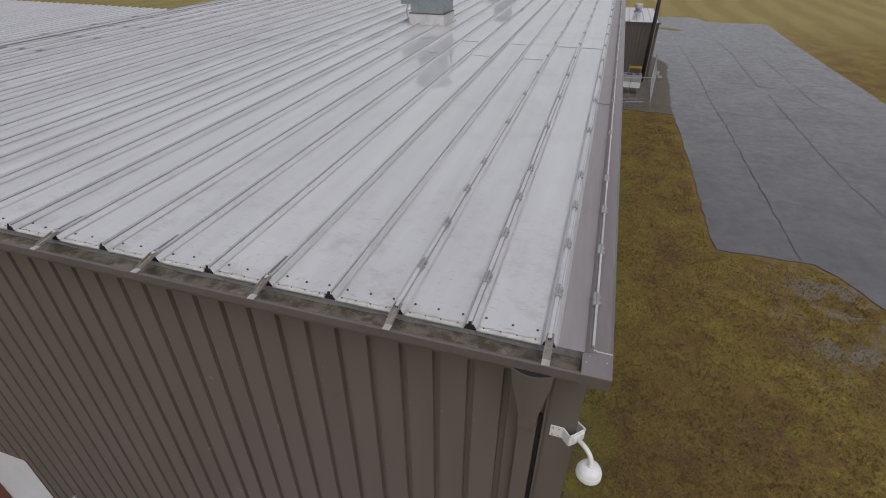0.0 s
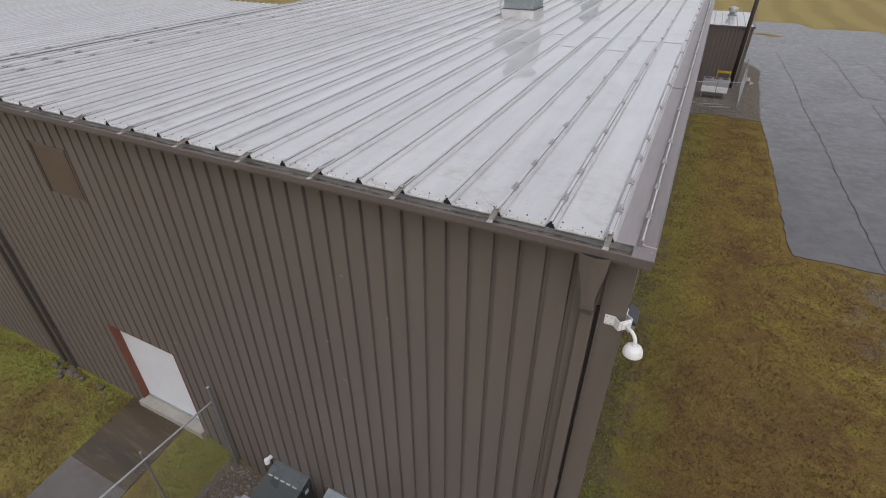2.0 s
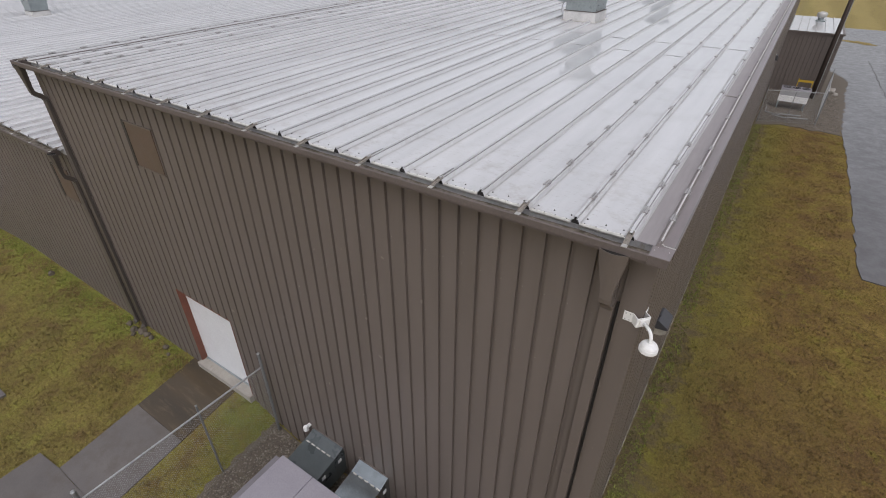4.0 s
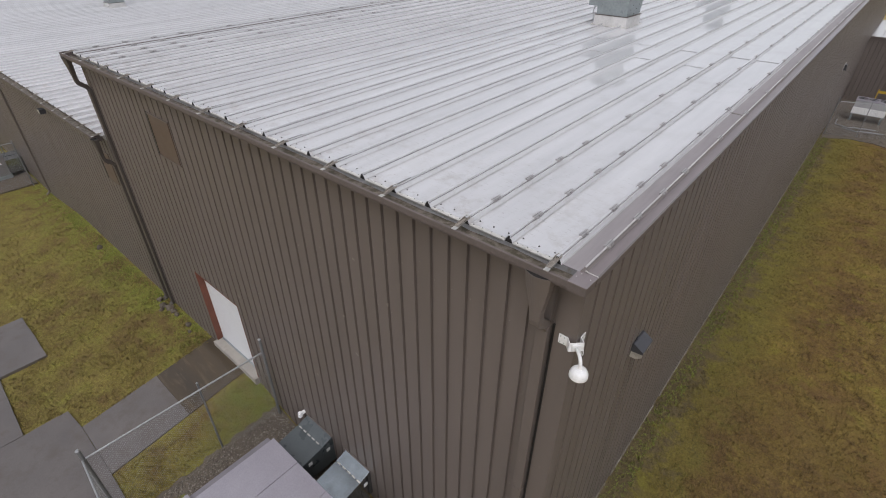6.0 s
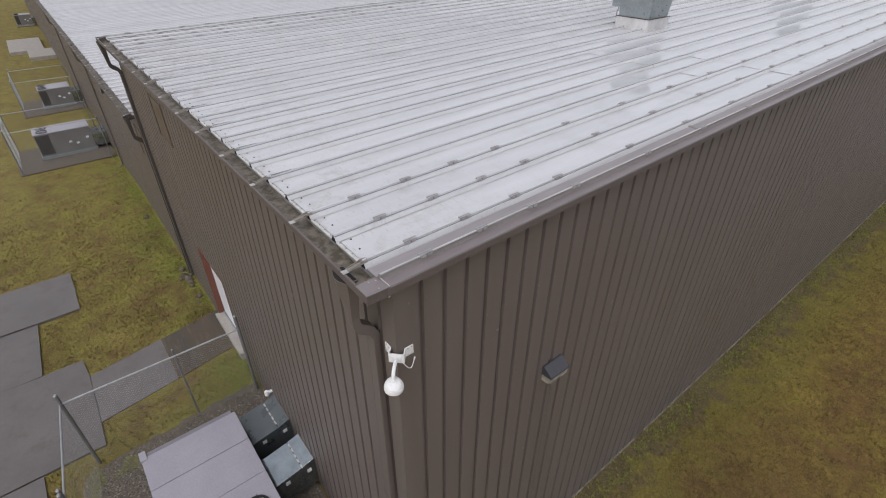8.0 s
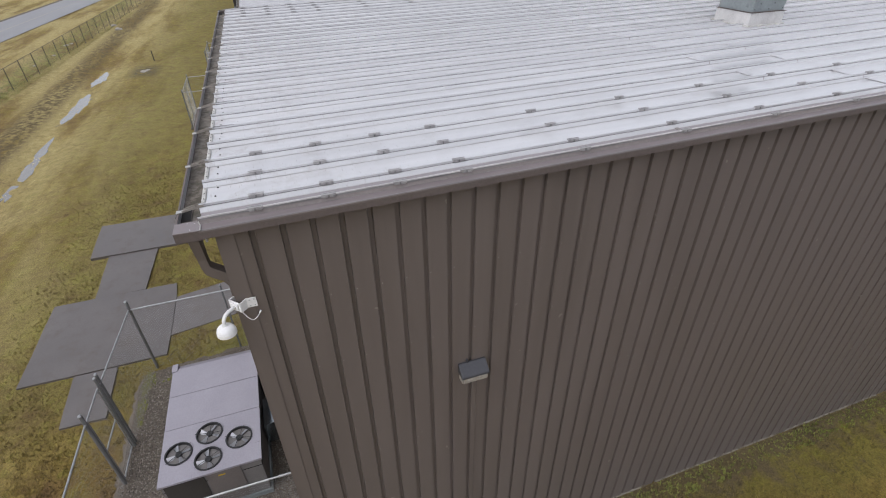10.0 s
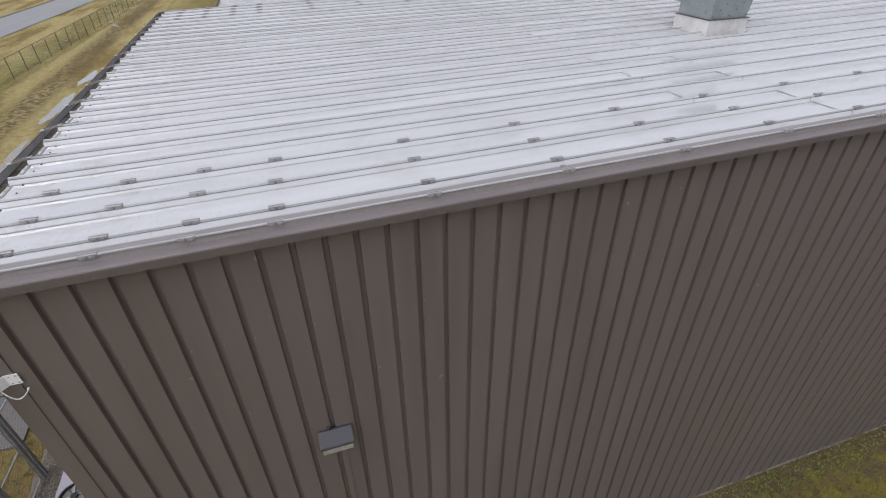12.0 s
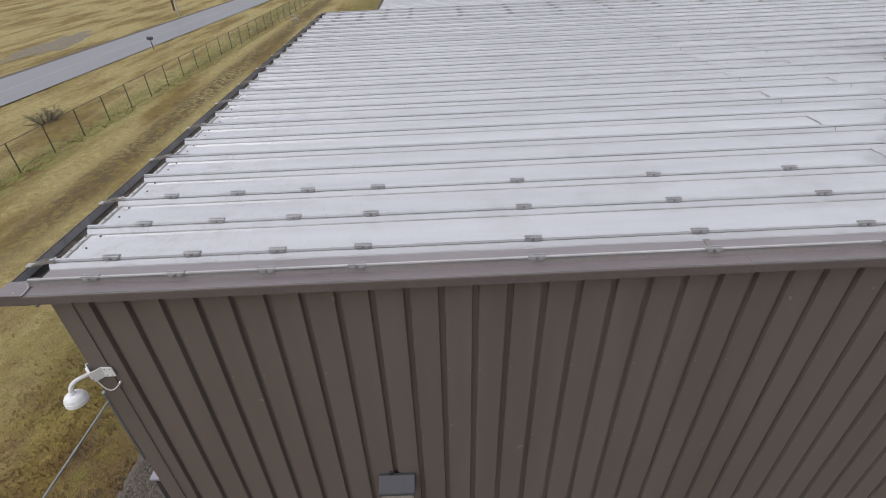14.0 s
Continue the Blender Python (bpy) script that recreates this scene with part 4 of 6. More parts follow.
def downspout(x, base, top=9.22, foot=0.15, wide=0.078, paint=None):
    d = thing("downspout", "taupe sheet-metal downspout with a tapered hopper", "downspout", "downspouts of the metal buildings", (x, 0, 0))
    y = base
    bm = B()
    # scoop: a bowed front standing out past the gutter, tapering to the elbow
    def bowl(x0, x1, back, front, bow, z):
        arc = [(x0 + (x1 - x0) * i / 8, front - bow * math.sin(math.pi * i / 8), z) for i in range(9)]
        return [(x1, back, z), (x0, back, z)] + arc
    loft(bm, [bowl(-0.165, 0.145, y - 0.235, y - 0.358, 0.050, top + 0.085), bowl(-0.150, 0.135, y - 0.235, y - 0.345, 0.035, top - 0.07), bowl(-0.07, 0.07, y - 0.230, y - 0.322, 0.004, top - 0.46), bowl(-0.07, 0.07, y - 0.220, y - 0.310, 0.0, top - 0.58)])
    part("hopper", bm, paint or WALL, d)
    # black sheet paints the shaded inside of the open scoop
    bm = B()
    loft(bm, [bowl(-0.150, 0.130, y - 0.240, y - 0.358, 0.042, top + 0.0865), bowl(-0.150, 0.130, y - 0.240, y - 0.358, 0.042, top + 0.0875)])
    part("hopper_mouth", bm, DARK, d)
    bm = B()
    bend = [(y - 0.312, y - 0.222, top - 0.575, top - 0.555), (y - 0.292, y - 0.195, top - 0.655, top - 0.590), (y - 0.235, y - 0.140, top - 0.715, top - 0.630), (y - 0.135, y - 0.060, top - 0.785, top - 0.700), (y - 0.095, y - 0.008, top - 0.870, top - 0.800)]
    loft(bm, [[(-0.068, a, c), (0.068, a, c), (0.068, b, e), (-0.068, b, e)] for a, b, c, e in bend])
    part("elbow", bm, paint or WALL, d, bevel=0.004)
    bm = B()
    box(bm, -wide, wide, y - 0.092, y - 0.010, foot, top - 0.80)
    part("spout", bm, paint or WALL, d, bevel=0.008)
    for z in (5.0, 2.2):
        bm = B()
        box(bm, -wide - 0.012, wide + 0.012, y - 0.097, y - 0.002, z, z + 0.03)
        part("wall_band", bm, paint or WALL, d)
    bm = B()
    loft(bm, [rect_ring(-wide, wide, y - 0.092, y - 0.008, foot), rect_ring(-wide, wide, y - 0.24, y - 0.15, foot - 0.12)])
    part("shoe", bm, paint or WALL, d)
    return d


downspout(-0.51, SOUTH)
# black strip paints the deep shade of the groove beside the spout
bm = B()
box(bm, -0.428, -0.398, SOUTH + 0.022, SOUTH + 0.044, 0.0, 8.42)
part("groove_shade", bm, DARK, wall_south, "black strip standing in for shade in the groove beside the downspout")
downspout(-15.20, SOUTH, foot=0.66, wide=0.10, paint=DARK_SPOUT)


# ---- roof fan units ----
RUSTY_EDGE = surface("rusty_edge", (0.12, 0.10, 0.09), 0.7)


def roof_fan(x, y):
    z = deck(y)
    u = thing("roof_fan_unit", "teal-grey galvanised roof fan on a pale flashed curb", "roof vent", "roof fan units", (x, y, z))
    bm = B()
    loft(bm, [rect_ring(-0.57, 0.57, -0.56, 0.56, -0.01), rect_ring(-0.55, 0.55, -0.545, 0.545, 0.03), rect_ring(-0.545, 0.545, -0.54, 0.54, 0.31)])
    part("curb", bm, CURB, u, "pale dirty curb flashing", bevel=0.006)
    bm = B()
    box(bm, -0.565, 0.565, -0.56, 0.56, 0.308, 0.322)
    part("curb_cap", bm, RUSTY_EDGE, u)
    bm = B()
    loft(bm, [rect_ring(-0.505, 0.505, -0.50, 0.50, 0.32), rect_ring(-0.52, 0.52, -0.505, 0.56, 0.70), rect_ring(-0.53, 0.53, -0.51, 0.66, 1.02)])
    part("housing", bm, GALV, u, bevel=0.005)
    bm = B()
    loft(bm, [rect_ring(-0.86, -0.53, -0.40, 0.46, 0.54), rect_ring(-0.88, -0.53, -0.42, 0.50, 1.02)])
    part("side_hood", bm, GALV, u, bevel=0.005)
    bm = B()
    tube(bm, (0, 0.06, 1.02), (0, 0.06, 1.75), 0.47, 32)
    part("fan_drum", bm, GALV, u, smooth=False)
    # black ring stands in for the dark gap below the drum
    bm = B()
    tube(bm, (0, 0.06, 1.021), (0, 0.06, 1.05), 0.485, 32)
    part("drum_gap_shade", bm, DARK, u)
    bm = B()
    loft(bm, [[(r * math.cos(k * math.tau / 28), 0.06 + r * math.sin(k * math.tau / 28), z) for k in range(28)] for r, z in ((0.47, 1.74), (0.62, 1.80), (0.62, 1.86), (0.30, 1.98))])
    part("weather_cap", bm, GALV, u)
    for sx, sy in ((-0.10, -0.53), (0.545, 0.25), (0.545, -0.25)):
        bm = B()
        box(bm, sx - 0.03, sx + 0.03, sy - 0.02, sy + 0.02, 0.86, 1.20)
        part("bracket", bm, GALV, u)
    bm = B()
    for a, b in (((-0.60, -0.60), (0.60, -0.60)), ((0.60, -0.60), (0.60, 0.60)), ((-0.60, 0.60), (-0.60, -0.60))):
        n = 14
        pts = [(a[0] + (b[0] - a[0]) * i / n, a[1] + (b[1] - a[1]) * i / n, 0.012 + 0.028 * (math.sin(i * 2.6) > 0.3)) for i in range(n + 1)]
        for p, q in zip(pts, pts[1:]):
            tube(bm, p, q, 0.014, 6)
    part("base_sealant", bm, SEALANT, u, "wavy white sealant bead")
    bm = B()
    loop = [Vector((-0.62 - 0.10 * math.sin(s * math.pi), -0.30, 0.02 + 0.62 * s)) for s in np.linspace(0, 1, 9)]
    for p, q in zip(loop, loop[1:]):
        tube(bm, p, q, 0.016, 8)
    part("power_lead", bm, PIPE, u, "flexible grey power lead")
    for a in range(7):
        bm = B()
        tube(bm, (0.51, -0.45 + a * 0.15, 0.38 + 0.12 * (a % 3)), (0.532, -0.45 + a * 0.15, 0.38 + 0.12 * (a % 3)), 0.009, 6)
        part("rivet", bm, SCREW, u)
    return u


roof_fan(-5.72, 12.98)
far_fan = copy_thing(bpy.data.objects["roof_fan_unit"], pose(-6.1, 26.0, deck(26.0)))

# ---- door ----
door = thing("door_1", "white ribbed overhead door, closed, in a red-oxide steel frame", "door", "", (0, 0, 0))
door["kind"] = "structure"
for i in range(12):
    z0 = DZ0 + i * (DZ1 - DZ0) / 12
    bm = B()
    prism(bm, [(0.180, 0.0), (0.1775, 0.02), (0.1775, 0.105), (0.1795, 0.125), (0.1795, 0.205), (0.1775, 0.225), (0.180, 0.233), (0.215, 0.233), (0.215, 0.0)], lambda u, v, e: ((DX0 + 0.012, DX1 - 0.012)[e], SOUTH + u, z0 + v))
    part("slat", bm, DOOR, door)
for x0, x1 in ((DX0 - 0.004, DX0 + 0.012), (DX1 - 0.012, DX1 + 0.004)):
    bm = B()
    box(bm, x0, x1, SOUTH - 0.012, SOUTH + 0.23, DZ0 - 0.12, DZ1)
    part("jamb", bm, RUST, door, "red-oxide steel jamb")
bm = B()
box(bm, DX0 + 0.012, DX1 - 0.012, SOUTH - 0.008, SOUTH + 0.17, DZ1 - 0.012, DZ1 + 0.004)
part("head", bm, RUST, door)
bm = B()
box(bm, DX0 - 0.05, DX1 + 0.02, SOUTH - 0.14, SOUTH + 0.24, 0.30, DZ0 - 0.004)
setting("sill", bm, CONC, "chipped pale concrete door sill", "sill")
bm = B()
box(bm, DX0 + 0.02, DX1 - 0.02, SOUTH + 0.13, SOUTH + 0.17, DZ0 - 0.004, DZ0 + 0.03)
part("threshold", bm, GALV, door)


def infill(x0, x1, z0, z1):
    bm = B()
    box(bm, x0, x1, SOUTH - 0.02, SOUTH + 0.03, z0, z1)
    ob = tagged(part("wall_panel", bm, PANEL, None, "faded brown infill panel fixed to the grooved wall", bevel=0.004), "", "panel", "brown wall panels")
    bm = B()
    box(bm, x0 - 0.03, x1 + 0.03, SOUTH - 0.03, SOUTH + 0.02, z0 - 0.03, z0 - 0.002)
    part("drip_trim", bm, WALL, ob)
    bm = B()
    box(bm, x0 - 0.03, x1 + 0.03, SOUTH - 0.03, SOUTH + 0.02, z1 + 0.002, z1 + 0.03)
    part("drip_trim", bm, WALL, ob)
    # dark strip paints the recess's shade at the panel's west edge
    bm = B()
    box(bm, x0 - 0.10, x0 - 0.004, SOUTH - 0.03, SOUTH + 0.02, z0 - 0.03, z1 + 0.03)
    part("recess_shade", bm, COIL, ob, "dark strip standing in for the shade of the recess")


infill(-11.40, -10.34, 7.50, 8.53)
infill(-17.05, -16.17, 5.08, 6.15)

# ---- dome camera on its corner bracket ----
cam_thing = thing("security_camera", "white dome camera hanging from a bent arm on a corner bracket", "camera", "", (EAST + 0.012, SOUTH - 0.012, 8.305))
bm = B()
# folded plate: a wing on each wall, two cheeks, and a face across the corner
fold = [Vector(p) for p in ((-0.215, -0.006, 0), (-0.105, -0.006, 0), (-0.042, -0.076, 0), (0.076, 0.042, 0), (0.006, 0.105, 0), (0.006, 0.215, 0))]
for a, b in zip(fold, fold[1:]):
    n = Vector((b.y - a.y, a.x - b.x, 0)).normalized() * 0.005
    loft(bm, [[a + n + Vector((0, 0, z)), b + n + Vector((0, 0, z)), b - n + Vector((0, 0, z)), a - n + Vector((0, 0, z))] for z in (-0.065, 0.065)])
part("bracket", bm, WHITE, cam_thing, "folded white steel bracket")
for u in (0.140, 0.192):
    for z in (-0.042, 0.042):
        bm = B()
        tube(bm, (-u, -0.016, z), (-u, -0.008, z), 0.007, 6)
        part("bolt", bm, GALV, cam_thing)
        bm = B()
        tube(bm, (0.008, u, z), (0.016, u, z), 0.007, 6)
        part("bolt", bm, GALV, cam_thing)
d = Vector((1, -1, 0)).normalized()
side = Vector((1, 1, 0)).normalized()
f0 = Vector((0.017, -0.017, 0)) + d * 0.006
bm = B()
ring = [f0 + side * a + Vector((0, 0, b)) for a, b in ((-0.055, -0.045), (0.055, -0.045), (0.055, 0.045), (-0.055, 0.045))]
loft(bm, [ring, [p + d * 0.014 for p in ring]])
part("arm_plate", bm, WHITE, cam_thing, bevel=0.003)
bm = B()
path = [f0 + d * 0.01] + [f0 + d * (0.095 + 0.105 * math.sin(a)) + Vector((0, 0, -0.105 * (1 - math.cos(a)))) for a in np.linspace(0, math.pi / 2, 8)]
path.append(path[-1] + Vector((0, 0, -0.025)))
rings = []
for i, p in enumerate(path):
    way = (path[min(i + 1, len(path) - 1)] - path[max(i - 1, 0)]).normalized()
    up = side.cross(way).normalized()
    rings.append([p + (side * math.cos(k * math.tau / 14) + up * math.sin(k * math.tau / 14)) * 0.021 for k in range(14)])
loft(bm, rings)
part("arm", bm, WHITE, cam_thing, smooth=True)
c = path[-1]
bm = B()
rings = []
for z, r in ((0.020, 0.028), (0.002, 0.030), (0.000, 0.044), (-0.003, 0.052), (-0.012, 0.072), (-0.028, 0.089), (-0.048, 0.099), (-0.066, 0.1025), (-0.068, 0.1065), (-0.112, 0.1090), (-0.117, 0.107), (-0.1175, 0.080)):
    rings.append([c + Vector((r * math.cos(k * math.tau / 40), r * math.sin(k * math.tau / 40), z)) for k in range(40)])
loft(bm, rings)
part("housing", bm, WHITE, cam_thing)
bm = B()
rings = [[c + Vector((0.076 * math.cos(q) * math.cos(k * math.tau / 20), 0.076 * math.cos(q) * math.sin(k * math.tau / 20), -0.116 - 0.016 * math.sin(q))) for k in range(20)] for q in np.linspace(0, 1.45, 6)]
loft(bm, rings)
part("dome", bm, surface("smoked_dome", (0.35, 0.36, 0.38), 0.1), cam_thing, smooth=True)
bm = B()
loop = [Vector((0.05 + 0.03 * math.sin(s * math.pi) - 0.03 * s, 0.03 + 0.18 * s, -0.055 - 0.10 * s - 0.10 * math.sin(s * math.pi * 0.95))) for s in np.linspace(0, 1, 12)]
for a, b in zip(loop, loop[1:]):
    tube(bm, a, b, 0.006, 6)
tube(bm, loop[-1], loop[-1] + Vector((-0.01, 0.02, 0.03)), 0.011, 6)
part("cable", bm, WHITE, cam_thing, "looping pale cable", smooth=True)

# ---- wall light ----
wl_thing = thing("wall_light", "slate-grey wedge-shaped wall light with a pale lens", "wall light", "", (EAST, 3.05, 6.115))
bm = B()
prism(bm, [(0.0, 0.20), (0.035, 0.205), (0.205, 0.095), (0.215, 0.070), (0.210, 0.045), (0.0, 0.02)], lambda u, v, e: (u, -0.22 + 0.44 * e, v))
part("housing", bm, BOXGREY, wl_thing, bevel=0.006)
bm = B()
prism(bm, [(0.0, 0.015), (0.206, 0.039), (0.200, -0.055), (0.12, -0.125), (0.0, -0.135)], lambda u, v, e: (u, -0.195 + 0.39 * e, v))
part("lens", bm, LENS, wl_thing, "pale prismatic lens", bevel=0.006)
bm = B()
tube(bm, (0.02, -0.08, 0.2), (0.02, -0.08, 0.26), 0.018, 8)
part("conduit_hub", bm, BOXGREY, wl_thing)
bm = B()
tube(bm, (EAST + 0.012, 3.15, -0.02), (EAST + 0.012, 3.15, 6.03), 0.006, 6)
part("conduit", bm, WALL, None)
conduit = bpy.data.objects["conduit"]
tagged(conduit, "thin taupe conduit running down the wall", "conduit")

# ---- lower hall to the west ----
LOWX = -112.0
bm = B()
grooved(bm, south_at, LOWX, WEST - 0.02, lambda u: -0.1, lambda u: LOW_EAVE - 0.04, S0)
setting("wall_low_south", bm, WALL, "dark taupe grooved metal wall of the lower hall", "wall")
bm = B()
dz = LOW_EAVE - EAVE
prism(bm, [(SOUTH - 0.02, EAVE - 0.16), (RIDGE, deck(RIDGE) - 0.16), (RIDGE, deck(RIDGE) - 0.012), (SOUTH - 0.02, EAVE - 0.012)], lambda u, v, e: (LOWX + (WEST - LOWX - 0.01) * e, u, v + dz))
low_roof = setting("roof_low", bm, ROOF, "wet pale standing-seam roof of the lower hall", "roof")
low_x = [WEST - 0.35 - SEAM * k for k in range(157)]
low_pan = {a: pan_mesh(SEAM - 0.005, *b) for a, b in {"a": (EDGE, 9.1, 0.0), "b": (9.05, RIDGE, 0.007), "c": (EDGE, 10.7, 0.0), "d": (10.6, RIDGE, 0.007)}.items()}
for k, x in enumerate(low_x[:60]):
    for key in ("ab", "cd")[k % 2]:
        piece("roof_panel", low_pan[key], low_roof, x - SEAM / 2, 0, dz)
    piece("seam", seam, low_roof, x, 0, dz)
    if k % 2:
        piece("seam_closure", closure, low_roof, x, 0, dz)
bm = B()
for x in low_x[60:]:
    prism(bm, [(-0.05, 0.0), (-0.02, 0.05), (-0.01, 0.08), (0.01, 0.08), (0.02, 0.05), (0.05, 0.0)], lambda u, v, e: (x + u, (EDGE, RIDGE)[e], deck((EDGE, RIDGE)[e]) + v + dz))
    prism(bm, [(-SEAM + 0.003, -0.004), (-0.003, -0.004), (-0.003, 0.0), (-SEAM + 0.003, 0.0)], lambda u, v, e: (x + u, (EDGE, RIDGE)[e], deck((EDGE, RIDGE)[e]) + v + dz))
tagged(part("far_panels", bm, ROOF, low_roof), "", "", "", "stuff")
bm = B()
prism(bm, G, lambda u, v, e: (LOWX + (WEST - 0.42 - LOWX) * e, u, v + dz))
low_gutter = tagged(part("gutter_low", bm, TRIM, None, "taupe box gutter of the lower hall, full of silt"), "", "gutter", "", "structure")
bm = B()
box(bm, LOWX, WEST - 0.45, -0.196, 0.044, 9.225 + dz, 9.285 + dz)
part("silt", bm, GUTTER_IN, low_gutter)
bm = B()
box(bm, LOWX, WEST - 0.45, -0.2005, -0.1975, 9.290 + dz, 9.3835 + dz)
part("gutter_liner", bm, GUTTER_BACK, low_gutter)
bm = B()
box(bm, WEST - 0.44, WEST - 0.42, -0.212, 0.08, 9.20 + dz, 9.394 + dz)
part("end_cap", bm, TRIM, low_gutter)
for k in range(0, 60, 2):
    piece("gutter_strap", strap, low_gutter, low_x[k], 0, dz)
    piece("strap_pad", pad, low_gutter, low_x[k], 0, dz)
    piece("strap_tail", tail, low_gutter, low_x[k], 0, dz)
downspout(-15.70, SOUTH, top=6.79, foot=0.66, wide=0.10, paint=DARK_SPOUT)
downspout(-30.0, SOUTH, top=6.79, foot=0.20)
downspout(-44.6, SOUTH, top=6.79, foot=0.15)
flood = thing("floodlight", "small dark floodlight under the lower eave", "floodlight", "", (-21.9, SOUTH, 6.35))
bm = B()
box(bm, -0.14, 0.14, -0.30, -0.10, -0.08, 0.10)
part("housing", bm, BOXGREY, flood, bevel=0.015)
bm = B()
tube(bm, (0, 0.0, 0.02), (0, -0.12, 0.02), 0.025, 8)
part("arm", bm, BOXGREY, flood)
bm = B()
box(bm, -0.11, 0.11, -0.305, -0.299, -0.06, 0.08)
part("lens", bm, LENS, flood)


# ---- packaged cooling units ----
def fan_top(unit, x, y, z, r, turn):
    bm = B()
    n = 28
    for q0, q1, z0, z1 in ((r, r + 0.025, 0.0, 0.03), (r - 0.005, r + 0.002, -0.10, 0.03)):
        rings = [[(x + q * math.cos(k * math.tau / n), y + q * math.sin(k * math.tau / n), z + h) for k in range(n)] for q, h in ((q0, z0), (q1, z0), (q1, z1), (q0, z1), (q0, z0))]
        loft(bm, rings, cap=False)
    ring = part("fan_ring", bm, FAN, unit, "black fan ring")
    bm = B()
    for a in range(4):
        t0 = turn + a * math.pi / 2
        p = []
        for q, dt, h in ((0.12, -0.25, 0.03), (0.12, 0.25, -0.02), (0.95, 0.42, -0.03), (0.95, -0.18, 0.05)):
            p.append(Vector((x + r * q * math.cos(t0 + dt), y + r * q * math.sin(t0 + dt), z - 0.045 + h)))
        loft(bm, [p, [v + Vector((0, 0, 0.006)) for v in p]])
    part("fan_blades", bm, BLADE, ring, "grey aluminium blades at rest")
    bm = B()
    tube(bm, (x, y, z - 0.09), (x, y, z + 0.01), r * 0.26, 14)
    part("motor", bm, FAN, ring)
    bm = B()
    for a in range(4):
        t0 = turn + 0.4 + a * math.pi / 2
        tube(bm, (x, y, z + 0.012), (x + (r + 0.05) * math.cos(t0), y + (r + 0.05) * math.sin(t0), z + 0.03), 0.007, 6)
    part("fan_guard", bm, FAN, ring)


X0, X1, Y0, Y1, ZT = -6.98, -3.13, -3.20, -0.95, 1.475
rtu = thing("cooling_unit", "lavender-grey packaged cooling unit with four top fans, on gravel", "cooling unit", "outdoor cooling units", (0, 0, 0))
bm = B()
box(bm, X0 + 0.22, X1 - 0.04, Y0 + 0.05, Y1 - 0.05, 0.16, ZT - 0.04)
part("cabinet", bm, RTU_SIDE, rtu)
bm = B()
box(bm, X0 + 0.02, X1, Y0 + 0.0, Y1, 0.02, 0.16)
part("base_rail", bm, GALV, rtu)
for a, b in ((X0 + 0.18, -5.785), (-5.770, -4.685), ):
    bm = B()
    box(bm, a, b, Y0, Y1, ZT - 0.05, ZT)
    part("top_panel", bm, RTU, rtu, "lavender-grey top sheet", bevel=0.008)
# fan deck with four round openings
holes = [(-3.90, -2.81), (-4.26, -2.14), (-3.53, -2.14), (-3.89, -1.45)]
FR = 0.285
bm = B()
def ring_plate(bm, x0, x1, y0, y1, cx, cy, r, z):
    n = 32
    outer, inner = [], []
    for k in range(n):
        a = (k + 0.5) * math.tau / n
        dx, dy = math.cos(a), math.sin(a)
        s = min(((x1 - cx) / dx if dx > 0 else (x0 - cx) / dx), ((y1 - cy) / dy if dy > 0 else (y0 - cy) / dy))
        outer.append(bm.verts.new((cx + dx * s, cy + dy * s, z)))
        inner.append(bm.verts.new((cx + dx * r, cy + dy * r, z)))
    for k in range(n):
        bm.faces.new((outer[k], outer[(k + 1) % n], inner[(k + 1) % n], inner[k]))
    for a in ((x0, y0), (x1, y0), (x1, y1), (x0, y1)):
        near = sorted(outer, key=lambda v: (v.co.x - a[0]) ** 2 + (v.co.y - a[1]) ** 2)[:2]
        bm.faces.new((bm.verts.new((a[0], a[1], z)), *near))
XA = -4.67
YL, YH = -2.475, -1.805
ring_plate(bm, -4.24 - 0.0, -3.62, Y0, YL, holes[0][0], holes[0][1], FR, ZT)
ring_plate(bm, XA, -3.915, YL, YH, holes[1][0], holes[1][1], FR, ZT)
ring_plate(bm, -3.915, X1, YL, YH, holes[2][0], holes[2][1], FR, ZT)
ring_plate(bm, -4.24, -3.60, YH, Y1, holes[3][0], holes[3][1], FR, ZT)
for x0, x1, y0, y1 in ((XA, -4.24, Y0, YL), (-3.62, X1, Y0, YL), (XA, -4.24, YH, Y1), (-3.60, X1, YH, Y1)):
    f = [bm.verts.new(p) for p in rect_ring(x0, x1, y0, y1, ZT)]
    bm.faces.new(f)
for x0, x1, y0, y1 in ((XA, X1, Y0, Y0 + 0.012), (XA, X1, Y1 - 0.012, Y1), (X1 - 0.012, X1, Y0 + 0.012, Y1 - 0.012)):
    box(bm, x0, x1, y0, y1, ZT - 0.06, ZT - 0.002)
part("fan_deck", bm, RTU, rtu, "lavender-grey fan deck")
bm = B()
box(bm, XA + 0.02, X1 - 0.03, Y0 + 0.03, Y1 - 0.03, ZT - 0.30, ZT - 0.29)
part("fan_well", bm, DARK, rtu)
for i, (x, y) in enumerate(holes):
    fan_top(rtu, x, y, ZT, FR, 0.3 + i * 0.7)
bm = B()
box(bm, X1 - 0.035, X1 - 0.02, Y0 + 0.1, -2.25, 0.25, ZT - 0.1)
part("coil", bm, COIL, rtu, "dark condenser coil")
bm = B()
box(bm, X1 - 0.035, X1 - 0.015, -2.2, -1.45, 0.2, ZT - 0.08)
part("access_panel", bm, surface("brown_access_panel", (0.17, 0.15, 0.14), 0.5), rtu)
bm = B()
box(bm, X1 - 0.016, X1 - 0.008, -1.95, -1.80, ZT - 0.22, ZT - 0.18)
